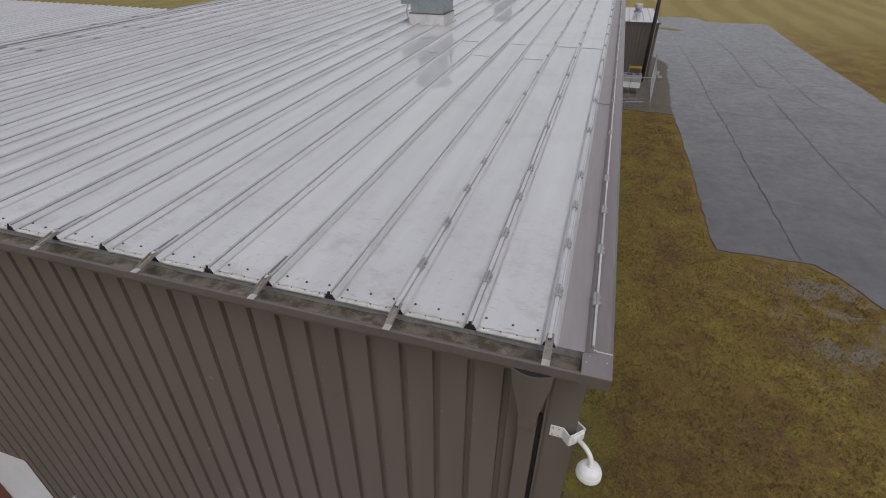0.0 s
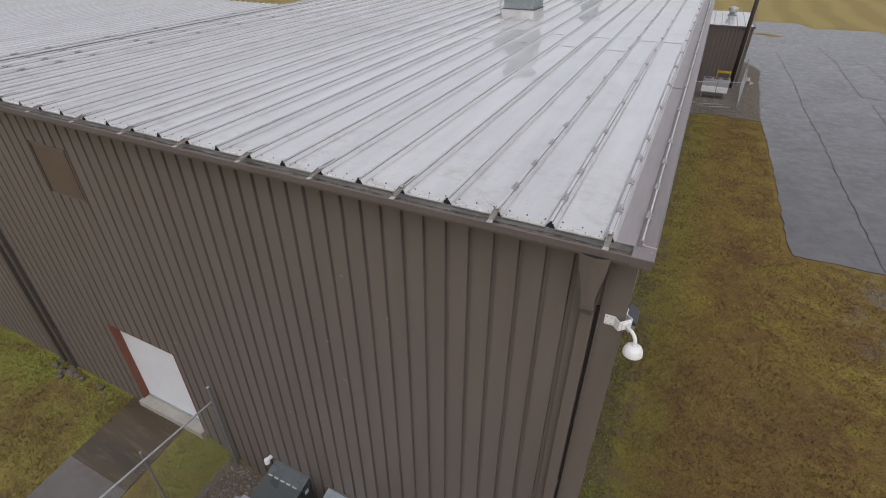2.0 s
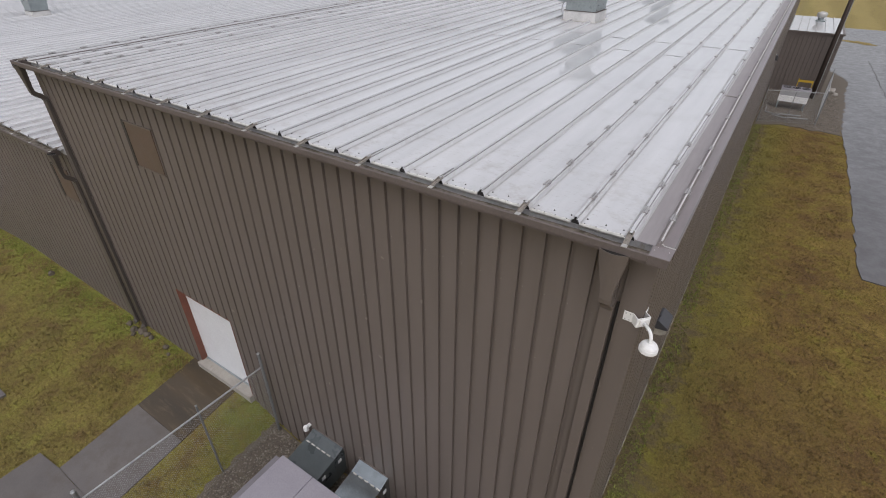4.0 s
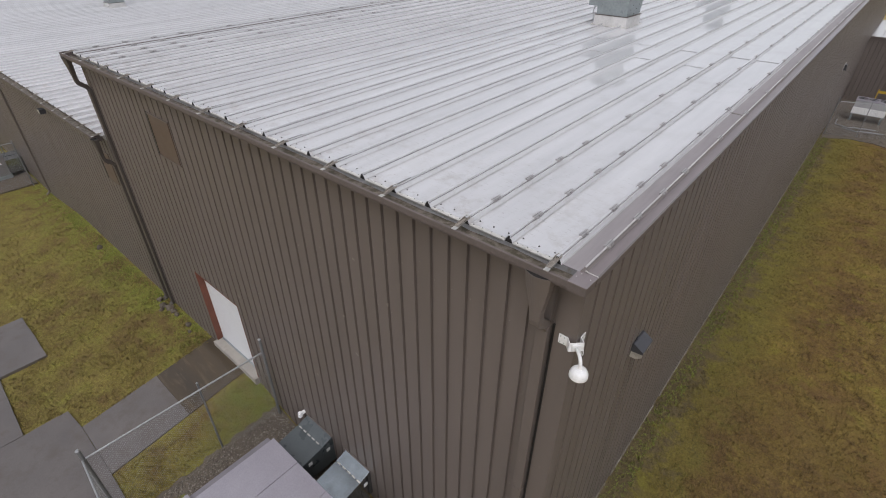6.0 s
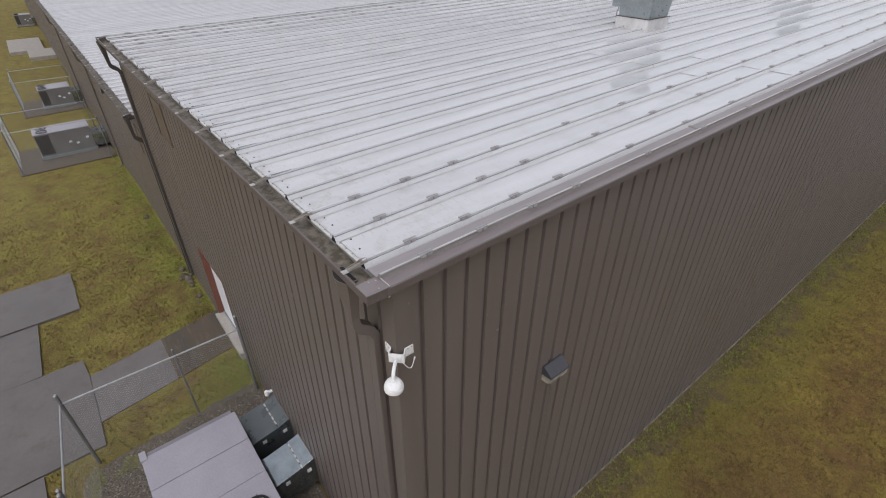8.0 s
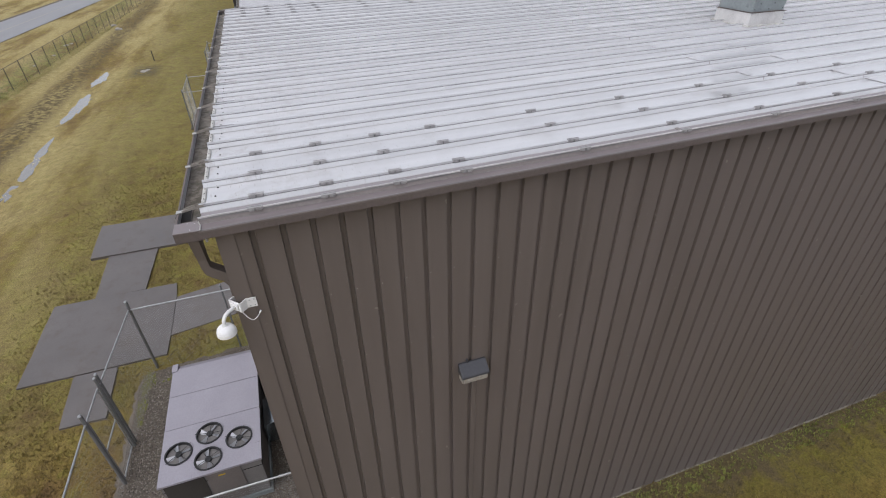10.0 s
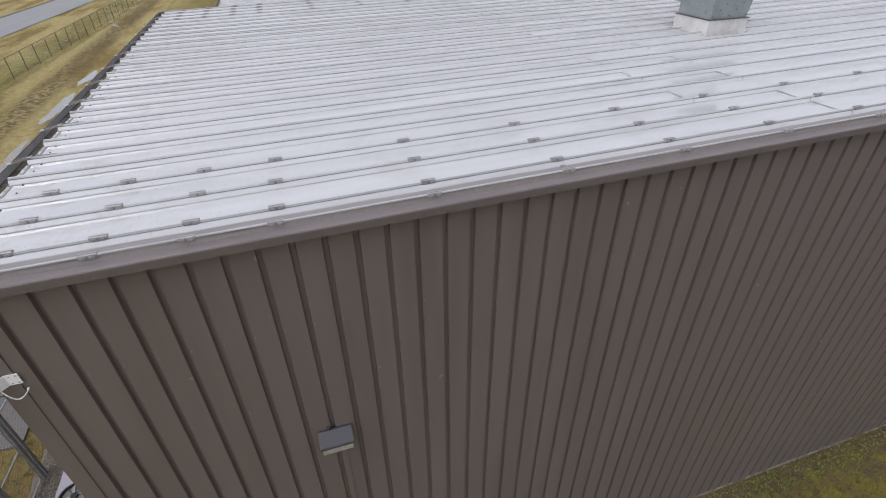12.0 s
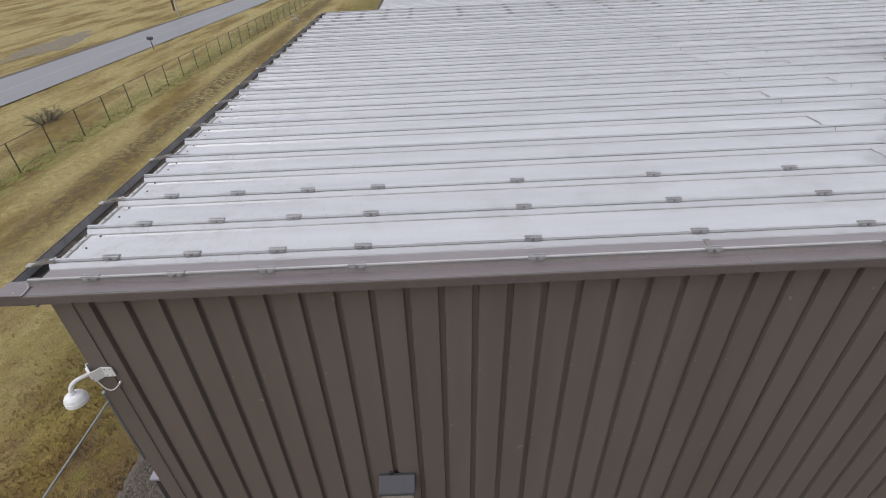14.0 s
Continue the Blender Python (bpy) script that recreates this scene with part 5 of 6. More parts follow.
part("warning_label", bm, YELLOW, rtu, "small yellow label")
bm = B()
box(bm, X0 - 0.01, X0 + 0.28, Y0 - 0.02, Y0 + 0.13, ZT - 0.12, ZT + 0.03)
part("corner_box", bm, RTU, rtu, "small pale box on a corner", bevel=0.006)
bm = B()
prism(bm, [(X0 + 0.176, ZT - 0.012), (X0 + 0.0, ZT - 0.075), (X0 + 0.0, ZT - 0.095), (X0 + 0.176, ZT - 0.30)], lambda u, v, e: (u, (Y0 + 0.14, Y1 - 0.08)[e], v))
part("intake_hood", bm, surface("dull_hood_paint", (0.24, 0.225, 0.25), 0.5), rtu, "duller grey intake hood")
# darker colour stands in for the wall mirrored in the west duct
DUCT_DARK = surface("wet_duct_mirroring_wall", (0.075, 0.09, 0.095), 0.3, dark=0.7, patch=2, coat=0.8, coat_rough=0.1)
for x0, x1, zt in ((-6.92, -5.88, 1.12), (-5.32, -4.42, 1.12)):
    duct = thing("wall_duct", "wet galvanised duct box joining the unit to the wall", "duct", "wall ducts", ((x0 + x1) / 2, 0, 0))
    h = (x1 - x0) / 2
    bm = B()
    loft(bm, [[(-h, Y1, 0.30), (h, Y1, 0.30), (h, Y1, zt - 0.12), (-h, Y1, zt - 0.12)], [(-h, -0.20, 0.28), (h, -0.20, 0.28), (h, -0.20, zt), (-h, -0.20, zt)]])
    part("duct_body", bm, DUCT if x0 > -6 else DUCT_DARK, duct, bevel=0.004)
    bm = B()
    loft(bm, [[(-h, -0.195, 0.28), (h, -0.195, 0.28), (h, -0.195, zt), (-h, -0.195, zt)], [(-h, SOUTH - 0.005, 0.30), (h, SOUTH - 0.005, 0.30), (h, SOUTH - 0.005, zt + 0.10), (-h, SOUTH - 0.005, zt + 0.10)]])
    part("duct_collar", bm, DUCT if x0 > -6 else DUCT_DARK, duct, bevel=0.004)
    for i in range(5):
        bm = B()
        box(bm, -h + 0.06 + i * 0.18, -h + 0.18 + i * 0.18, -0.215, -0.180, zt + 0.003, zt + 0.012)
        part("seam_tape", bm, SEALANT, duct)
    for y in (-0.66, -0.10):
        bm = B()
        box(bm, h + 0.001, h + 0.008, y, y + 0.11, zt - 0.30, zt - 0.18)
        part("sticker", bm, WHITE, duct, "small white sticker")
    bm = B()
    box(bm, -h - 0.03, h + 0.03, SOUTH - 0.03, SOUTH - 0.006, zt + 0.10, zt + 0.135)
    part("flashing", bm, WALL, duct)
vent = thing("vent_pipe", "capped white plastic pipe stub coming out of the wall", "pipe", "", (-7.06, SOUTH, 1.26))
bm = B()
tube(bm, (0, 0.05, -0.02), (0, -0.16, 0.0), 0.05, 12)
part("pipe", bm, WHITE, vent)
bm = B()
tube(bm, (0, -0.15, -0.07), (0, -0.15, 0.06), 0.07, 12, 0.055)
part("cap", bm, WHITE, vent)


# ---- chain-link fences ----
def wires(p0, p1, z0, z1, pitch, r):
    """Diamond wire between two posts, as thin three-sided strands."""
    a, b = Vector((*p0, 0)), Vector((*p1, 0))
    length, h = (b - a).length, z1 - z0
    d = (b - a).normalized()
    nrm = Vector((-d.y, d.x, 0))
    vs, fs = [], []
    for s in (1, -1):
        u = -h if s > 0 else 0.0
        while u < length + (0 if s > 0 else h):
            lo, hi = (u, 0.0), (u + s * h, h)
            t0, t1 = 0.0, 1.0
            du = hi[0] - lo[0]
            ta, tb = sorted(((0 - lo[0]) / du, (length - lo[0]) / du))
            t0, t1 = max(t0, ta), min(t1, tb)
            if t1 - t0 > 0.01:
                P = [a + d * (lo[0] + du * t) + Vector((0, 0, z0 + h * t)) for t in (t0, t1)]
                i = len(vs)
                for p in P:
                    vs += [tuple(p + d * r), tuple(p - d * r * 0.5 + nrm * r), tuple(p - d * r * 0.5 - nrm * r)]
                fs += [(i, i + 1, i + 4, i + 3), (i + 1, i + 2, i + 5, i + 4), (i + 2, i, i + 3, i + 5)]
            u += pitch
    me = bpy.data.meshes.new("chain_mesh")
    me.from_pydata(vs, [], fs)
    me.materials.append(PIPE)
    return me


def fence(label, pts, top, posts, rail=True, pitch=0.075, r=0.0011, rise=0.0, group=""):
    f = thing("chain_link_fence", label, "fence", group, (pts[0][0], pts[0][1], 0))
    o = Vector((pts[0][0], pts[0][1], 0))
    for p0, p1 in zip(pts, pts[1:]):
        a, b = (p0[0] - o.x, p0[1] - o.y), (p1[0] - o.x, p1[1] - o.y)
        if rail:
            bm = B()
            tube(bm, (*a, top + rise), (*b, top), 0.024, 8)
            part("top_rail", bm, PIPE, f)
        m = new("chain_mesh", wires(a, b, 0.05, top, pitch, r))
        for v in m.data.vertices:
            far = math.hypot(v.co.x - a[0], v.co.y - a[1]) / math.hypot(b[0] - a[0], b[1] - a[1])
            v.co.z += rise * (1 - far) * v.co.z / top
        m.parent = f
        tagged(m, "", "", "", "stuff")
    for x, y, h, q in posts:
        bm = B()
        tube(bm, (x - o.x, y - o.y, -0.3), (x - o.x, y - o.y, h), q, 10)
        post = part("post", bm, POST_PIPE, f)
        bm = B()
        tube(bm, (x - o.x, y - o.y, h), (x - o.x, y - o.y, h + 0.03), q * 1.15, 10, q * 0.6)
        part("post_cap", bm, PIPE, post)
    return f


yard = "fences of the unit yard"
fence("galvanised chain-link fence with a top rail across the walk", [(-8.38, 0.02), (-8.75, -4.28)], 2.45, [(-8.36, 0.0, 3.20, 0.040), (-8.62, -1.68, 2.76, 0.026), (-8.76, -4.28, 2.76, 0.045)], rise=0.26, group=yard)
fence("galvanised chain-link fence with paired gate posts", [(-8.74, -4.30), (-5.88, -4.50)], 2.45, [(-5.93, -4.50, 2.74, 0.038), (-5.80, -4.50, 2.74, 0.038)], group=yard)
fence("galvanised chain-link fence beside the gravel", [(-4.66, -4.55), (-1.95, -4.56)], 2.45, [(-4.66, -4.56, 2.74, 0.045), (-1.95, -4.56, 2.74, 0.045)], group=yard)
fence("galvanised chain-link fence returning to the wall", [(-1.92, -4.52), (-1.86, 0.02)], 2.40, [(-1.90, -2.2, 2.45, 0.026), (-1.86, -0.02, 2.5, 0.036)], group=yard)
gate = thing("walk_gate", "narrow galvanised chain-link gate, closed", "gate", "", (-5.72, -4.53, 0))
for z in (0.12, 1.28, 2.44):
    bm = B()
    tube(bm, (0, 0, z), (0.98, -0.02, z), 0.022, 8)
    part("gate_rail", bm, PIPE, gate)
for x in (0.0, 0.98):
    bm = B()
    tube(bm, (x, -0.02 * x, 0.1), (x, -0.02 * x, 2.46), 0.022, 8)
    part("gate_stile", bm, PIPE, gate)
m = new("chain_mesh", wires((0, 0), (0.98, -0.02), 0.12, 2.44, 0.075, 0.0015))
m.parent = gate
tagged(m, "", "", "", "stuff")


# ---- units and fences along the lower hall ----
def far_unit(x0, x1, y0, y1, z, fans):
    u = thing("cooling_unit", "grey cooling unit with top fans and ducts into the lower hall", "cooling unit", "outdoor cooling units", ((x0 + x1) / 2, (y0 + y1) / 2, 0))
    hx, hy = (x1 - x0) / 2, (y1 - y0) / 2
    bm = B()
    box(bm, -hx, hx, -hy, hy, 0.25, z - 0.05)
    part("cabinet", bm, RTU_SIDE, u)
    bm = B()
    box(bm, -hx - 0.02, hx + 0.02, -hy * 0.35, hy + 0.02, z - 0.05, z)
    part("top_panel", bm, RTU, u, bevel=0.008)
    bm = B()
    box(bm, -hx - 0.02, hx + 0.02, -hy - 0.02, -hy * 0.36, z - 0.05, z - 0.005)
    part("fan_deck", bm, RTU, u, bevel=0.008)
    bm = B()
    box(bm, hx + 0.002, hx + 0.012, -hy + 0.05, -hy * 0.5, 0.35, z - 0.12)
    part("coil", bm, COIL, u)
    for dy, dzz in ((0.1, 0.8), (0.35, 0.65), (0.75, 0.9)):
        bm = B()
        box(bm, hx + 0.002, hx + 0.012, dy * hy, dy * hy + 0.16, dzz, dzz + 0.12)
        part("sticker", bm, WHITE, u)
    bm = B()
    box(bm, -hx - 0.05, hx + 0.05, -hy - 0.05, hy + 0.05, 0.05, 0.25)
    part("base_rail", bm, GALV, u)
    bm = B()
    box(bm, -hx - 0.08, hx + 0.08, -hy - 0.08, hy + 0.08, -0.1, 0.055)
    part("pad", bm, GRAVEL_M, u)
    for sx in (-0.5, 0.5):
        bm = B()
        box(bm, sx * hx - 0.33, sx * hx + 0.33, hy, SOUTH - (y0 + y1) / 2 - 0.01, 0.3, 1.05)
        part("duct", bm, DUCT, u, bevel=0.01)
    for i in range(fans):
        fan_top(u, -hx * 0.5 + i * hx, -hy * 0.68, z, min(0.27, hx * 0.42), 0.5 * i)
    return u


far_unit(-35.5, -33.95, -3.55, -0.68, 1.62, 2)
far_unit(-47.3, -45.65, -2.55, -0.50, 1.50, 2)
far_unit(-92.6, -91.0, -2.1, -0.25, 1.50, 2)
west_f = "fences along the lower hall"
for x0, x1, y0 in ((-32.0, -36.3, -4.70), (-44.2, -48.7, -3.85)):
    fence("galvanised chain-link pen round a cooling unit", [(x0, -0.2), (x0 - 0.2, y0), (x1, y0), (x1, -0.3)], 2.5, [(x0, -0.2, 2.6, 0.03), (x0 - 0.2, y0, 2.65, 0.04), (x1, y0, 2.65, 0.04), (x1, -0.3, 2.6, 0.03), ((x0 + x1) / 2, y0, 2.55, 0.025)], pitch=0.12, r=0.0016, group=west_f)
for x0, x1, y0 in ((-36.6, -32.1, -4.85), (-49.0, -44.2, -4.0)):
    bm = B()
    prism(bm, [(y0, -0.2), (0.05, -0.2), (0.05, 0.075), (y0, 0.030)], lambda u, v, e: (x0 + (x1 - x0) * e, u, v))
    setting("gravel_bed", bm, GRAVEL_M, "gravel under a fenced cooling unit", "gravel")
sheet("concrete_pad", [(-65.7, 0.1), (-65.7, -2.25), (-70.28, -2.25), (-70.28, 0.1)], -0.2, 0.36, CONC, "pale equipment pad beside the lower hall", "pad")
sheet("concrete_pad", [(-70.3, -0.6), (-70.3, -3.8), (-78.8, -3.8), (-78.8, -0.6)], -0.2, 0.30, CONC, "pale equipment pad beside the lower hall", "pad")
low_fan = copy_thing(bpy.data.objects["roof_fan_unit"], pose(-42.5, 10.3, deck(10.3) + dz))

# ---- annex at the far end of the east wall ----
AX, AY0, AY1, AZ = 3.86, 49.6, 59.6, 4.85
annex = thing("annex", "small taupe metal annex with a flat pale roof", "building", "", (0, 0, 0))
bm = B()
grooved(bm, lambda u, d, z: (u, AY0 + d, z), EAST + 0.01, AX, lambda u: -0.1, lambda u: AZ, 0.2)
part("wall", bm, WALL, annex)
bm = B()
grooved(bm, lambda u, d, z: (AX - d, u, z), AY0 + 0.22, AY1, lambda u: -0.1, lambda u: AZ, 49.9)
part("wall", bm, WALL, annex)
bm = B()
box(bm, EAST + 0.01, AX, AY1, AY1 + 0.2, -0.1, AZ)
part("wall", bm, WALL, annex)
bm = B()
box(bm, EAST + 0.01, AX + 0.10, AY0 - 0.10, AY1 + 0.25, AZ + 0.002, AZ + 0.14)
part("fascia", bm, WALL, annex)
for i in range(6):
    x0 = EAST + 0.03 + i * 0.64
    bm = B()
    prism(bm, [(x0, 0.142), (x0 + 0.02, 0.19), (x0 + 0.04, 0.19), (x0 + 0.06, 0.148), (x0 + 0.63, 0.146), (x0 + 0.63, 0.142)], lambda u, v, e: (u, (AY0 - 0.1, AY1 + 0.25)[e], AZ + v))
    part("roof_panel", bm, ROOF, annex)
tv = thing("turbine_vent", "pale round roof turbine on the annex", "roof vent", "", (2.05, 56.6, AZ + 0.15))
bm = B()
tube(bm, (0, 0, -0.01), (0, 0, 0.34), 0.24, 16)
part("neck", bm, GALV, tv)
bm = B()
loft(bm, [[(r * math.cos(k * math.tau / 20), r * math.sin(k * math.tau / 20), z) for k in range(20)] for r, z in ((0.28, 0.33), (0.42, 0.40), (0.43, 0.66), (0.36, 0.74), (0.20, 0.80), (0.05, 0.82))])
part("turbine_head", bm, STRAP, tv)
bm = B()
box(bm, -0.38, 0.38, -0.38, 0.38, -0.005, 0.10)
part("flashing", bm, GALV, tv)
vb = thing("wall_vent_hood", "small dark vent hood on the east wall", "vent", "", (EAST, 30.6, 6.0))
bm = B()
prism(bm, [(0, 0.15), (0.10, 0.12), (0.16, -0.15), (0, -0.15)], lambda u, v, e: (u, -0.16 + 0.32 * e, v))
part("hood", bm, BOXGREY, vb, bevel=0.01)
bm = B()
box(bm, 0.0, 0.012, -0.20, 0.20, -0.19, 0.19)
part("flange", bm, CURB, vb)

pole = thing("utility_pole", "dark creosoted timber utility pole", "pole", "", (3.30, 48.2, 0))
bm = B()
tube(bm, (0, 0, -0.5), (0, 0, 11.5), 0.20, 14, 0.15)
part("shaft", bm, POLE, pole, smooth=True)
bm = B()
tube(bm, (0.17, -0.10, 0), (0.15, -0.09, 9), 0.03, 8)
part("riser_conduit", bm, PIPE, pole)
pen = fence("galvanised chain-link pen round the far cooling unit", [(0.02, 38.7), (0.12, 38.7), (3.74, 40.1), (4.15, 48.6)], 2.35, [(0.05, 38.7, 2.55, 0.035), (1.85, 39.4, 2.4, 0.025), (3.74, 40.1, 2.5, 0.04), (3.95, 44.3, 2.4, 0.03), (4.15, 48.6, 2.45, 0.035)], pitch=0.11, r=0.003)
ac = thing("condenser", "pale grey condenser with three round top fans", "condenser", "", (1.90, 44.0, 0))
bm = B()
box(bm, -1.0, 1.0, -0.55, 0.55, 0.55, 1.50)
part("cabinet", bm, surface("pale_cabinet", (0.40, 0.40, 0.41), 0.5), ac)
bm = B()
box(bm, -1.02, 1.02, -0.57, 0.57, 1.502, 1.58)
part("top_panel", bm, RTU, ac, bevel=0.01)
for sx in (-0.9, 0.9):
    for sy in (-0.45, 0.45):
        bm = B()
        box(bm, sx - 0.05, sx + 0.05, sy - 0.05, sy + 0.05, 0.0, 0.55)
        part("leg", bm, GALV, ac)
bm = B()
box(bm, -1.0, 1.0, -0.62, -0.56, 0.60, 1.05)
part("front_panel", bm, WHITE, ac, "white lower panel")
for x in (-0.65, 0.0, 0.65):
    fan_top(ac, x, 0, 1.59, 0.25, x)
yb = thing("guard_frame", "yellow painted steel guard frame", "guard rail", "", (2.45, 47.3, 0))
for x0, x1, z0, z1 in ((-0.55, -0.49, 0, 1.7), (0.49, 0.55, 0, 1.6), (-0.49, 0.49, 1.40, 1.58), (-0.49, 0.49, 0.7, 0.78), (-0.49, 0.49, 0.1, 0.2)):
    bm = B()
    box(bm, x0, x1, -0.04, 0.04, z0, z1)
    part("bar", bm, YELLOW, yb, bevel=0.006)
gp = thing("ground_pipe", "bent galvanised pipe run lying beside the condenser", "pipe", "", (0.35, 41.6, 0.10))
run = [(0.0, 0.0, 0.35), (0.0, -0.1, 0.0), (0.9, -0.5, 0.0), (1.1, -0.2, 0.0), (2.4, 0.1, 0.0)]
bm = B()
for a, b in zip(run, run[1:]):
    tube(bm, a, b, 0.035, 8)
part("pipe", bm, PIPE, gp)
bm = B()
for a, b in zip(run[1:], run[2:]):
    tube(bm, (a[0] + 0.5, a[1] - 0.55, -0.02), (b[0] + 0.5, b[1] - 0.55, -0.02), 0.035, 8)
part("second_pipe", bm, PIPE, gp)
for i, (x, y, s) in enumerate(((4.75, 51.4, 0.42), (5.0, 50.4, 0.28), (4.6, 52.3, 0.25))):
    bm = B()
    bmesh.ops.create_icosphere(bm, subdivisions=2, radius=s)
    for v in bm.verts:
        v.co *= 0.8 + 0.35 * noise.noise(v.co * 4 + Vector((i * 9, 0, 0)))
        v.co.z *= 0.7
    ob = part("boulder", bm, CONC, None, "pale rough boulder at the edge of the yard", smooth=False)
    ob.location = (x, y, s * 0.35)
    tagged(ob, "", "boulder", "boulders by the annex")

# ---- south field: puddles, fence, road ----
def blob(name, cx, cy, rx, ry, z, turn, material, label, category, seed):
    rnd = random.Random(seed)
    ph = [rnd.uniform(0, 6.28) for _ in range(5)]
    pts = []
    for k in range(44):
        a = k * math.tau / 44
        q = 1 + 0.22 * math.sin(2 * a + ph[0]) + 0.16 * math.sin(3 * a + ph[1]) + 0.12 * math.sin(7 * a + ph[2]) + 0.08 * math.sin(11 * a + ph[3])
        u, v = rx * q * math.cos(a), ry * q * math.sin(a)
        pts.append((cx + u * math.cos(turn) - v * math.sin(turn), cy + u * math.sin(turn) + v * math.cos(turn)))
    bm = B()
    bm.faces.new([bm.verts.new((x, y, z)) for x, y in pts])
    return setting(name, bm, material, label, category)


for i, (x, rx, ry, up) in enumerate(((-41.7, 3.5, 0.60, 0.026), (-51.0, 2.3, 0.50, 0.022), (-29.0, 4.0, 0.50, 0.010))):
    cy = -13.6 + 0.01 * x
    blob("puddle", x, cy, rx, ry, -0.035 - 0.30 * smooth(6, -12, x) + up, 0.01, WATER, "still grey puddle lying in the grassy ditch", "puddle", 11 + i)
for i, (x, y, rx, ry) in enumerate([(-8.25, -3.3, 0.22, 0.75), (-8.1, -4.45, 0.45, 0.2), (-7.6, -2.3, 0.18, 0.4), (-7.0, -4.5, 0.5, 0.14)]):
    blob("moss_patch", x, y, rx, ry, 0.026, 0.1, MOSS, "yellow-green moss growing in the gravel", "moss", 60 + i)
blob("grass_island", 7.7, 81.2, 1.7, 1.1, 0.012, -0.5, GRASS, "small grass island in the asphalt", "grass", 51)
blob("field_gravel", -64, -44.5, 9, 2.2, -0.02, 0.15, surface("wet_field_gravel", (0.20, 0.178, 0.150), 0.9, patch=0.8, dark=0.6, dirt=(0.25, 0.20, 0.11), dirt_at=(0.46, 0.56)), "wet gravel lay-by across the road", "gravel", 33)

RD = Vector((-1, 0.0855, 0)).normalized()
RN = Vector((RD.y, -RD.x, 0)) * -1
if RN.y > 0:
    RN = -RN
r0 = Vector((-37.6, -32.4, 0))


def strip_along(name, off0, off1, a, b, z, material, label, category):
    bm = B()
    n = 60
    rows = [[bm.verts.new(r0 + RD * (a + (b - a) * i / n) + RN * o + Vector((0, 0, z))) for o in (off0, off1)] for i in range(n + 1)]
    for p, q in zip(rows, rows[1:]):
        bm.faces.new((p[0], p[1], q[1], q[0]))
    return setting(name, bm, material, label, category)


strip_along("road", 0.0, 7.3, -140, 500, 0.03, ROAD_M, "wet grey two-lane road", "road")
strip_along("road_line", 3.55, 3.68, -140, 500, 0.036, LINE, "worn pale centre line", "road line")
strip_along("verge", 7.3, 8.1, -140, 500, 0.02, GRAVEL_M, "gravel verge of the road", "verge")
ff = thing("field_fence", "long weathered chain-link fence along the field", "fence", "", (-24, -21.4, 0))
for i in range(34):
    x = -i * 3.05 + 9
    bm = B()
    tube(bm, (x, -x * 0.045, -0.3), (x, -x * 0.045, 1.85), 0.035, 8)
    part("post", bm, POST_M, ff)
fe = Vector((-92, 92 * 0.045, 0))
m = new("chain_mesh", wires((9, -9 * 0.045), (fe.x, fe.y), 0.02, 1.8, 0.20, 0.004))
m.parent = ff
m.data.materials[0] = POST_M
tagged(m, "", "", "", "stuff")
bm = B()
tube(bm, (9, -9 * 0.045, 1.82), (fe.x, fe.y, 1.82), 0.02, 6)
part("top_rail", bm, POST_M, ff)
mb = thing("mailbox", "dark rural mailbox on a leaning post", "mailbox", "", (-58.9, -29.6, 0))
bm = B()
tube(bm, (0, 0, -0.2), (0.08, 0, 1.1), 0.05, 8)
part("post", bm, POST_M, mb)
bm = B()
prism(bm, [(-0.16, 1.1), (0.16, 1.1), (0.16, 1.3), (0.1, 1.42), (-0.1, 1.42), (-0.16, 1.3)], lambda u, v, e: (u + 0.08, -0.3 + 0.6 * e, v))
part("box", bm, BOXGREY, mb)
for x, y, h, q in ((-84, -37.2, 2.6, 0.10), (-91, -41, 9, 0.16), (-113, -78, 10, 0.18)):
    p = thing("roadside_post", "weathered timber post beside the road", "post", "roadside posts", (x, y, 0))
    bm = B()
    tube(bm, (0, 0, -0.3), (0, 0, h), q, 10, q * 0.8)
    part("shaft", bm, POST_M if h > 5 else STRAP, p)
sp = thing("marker_post", "short dark marker post in the lawn", "post", "", (-55.7, -9.97, 0))
bm = B()
tube(bm, (0, 0, -0.2), (0.05, 0, 1.0), 0.05, 8)
part("shaft", bm, POST_M, sp)
bush = thing("bush", "bare grey-brown winter bush against the field fence", "bush", "", (-33.4, -25.8, -0.03))
rnd = random.Random(61)
bm = B()
tips = []
for i in range(46):
    a, q = rnd.uniform(0, math.tau), rnd.uniform(0.1, 0.75)
    base = Vector((math.cos(a) * q, math.sin(a) * q * 0.6, -0.05))
    top = base + Vector((math.cos(a) * rnd.uniform(0.3, 1.6), math.sin(a) * rnd.uniform(0.2, 0.9), rnd.uniform(0.35, 0.95)))
    tube(bm, base, top, 0.022, 5, 0.008)
    tips.append((base, top))
part("branches", bm, POST_M, bush)
bm = B()
for base, top in tips:
    for k in range(16):
        p = base.lerp(top, rnd.uniform(0.35, 1.0))
        tube(bm, p, p + Vector((rnd.uniform(-0.3, 0.3), rnd.uniform(-0.3, 0.3), rnd.uniform(0.0, 0.3))), 0.010, 3, 0.004)
part("twigs", bm, surface("lichened_twigs", (0.21, 0.19, 0.13), 0.9, patch=3), bush, "fine lichened twigs")
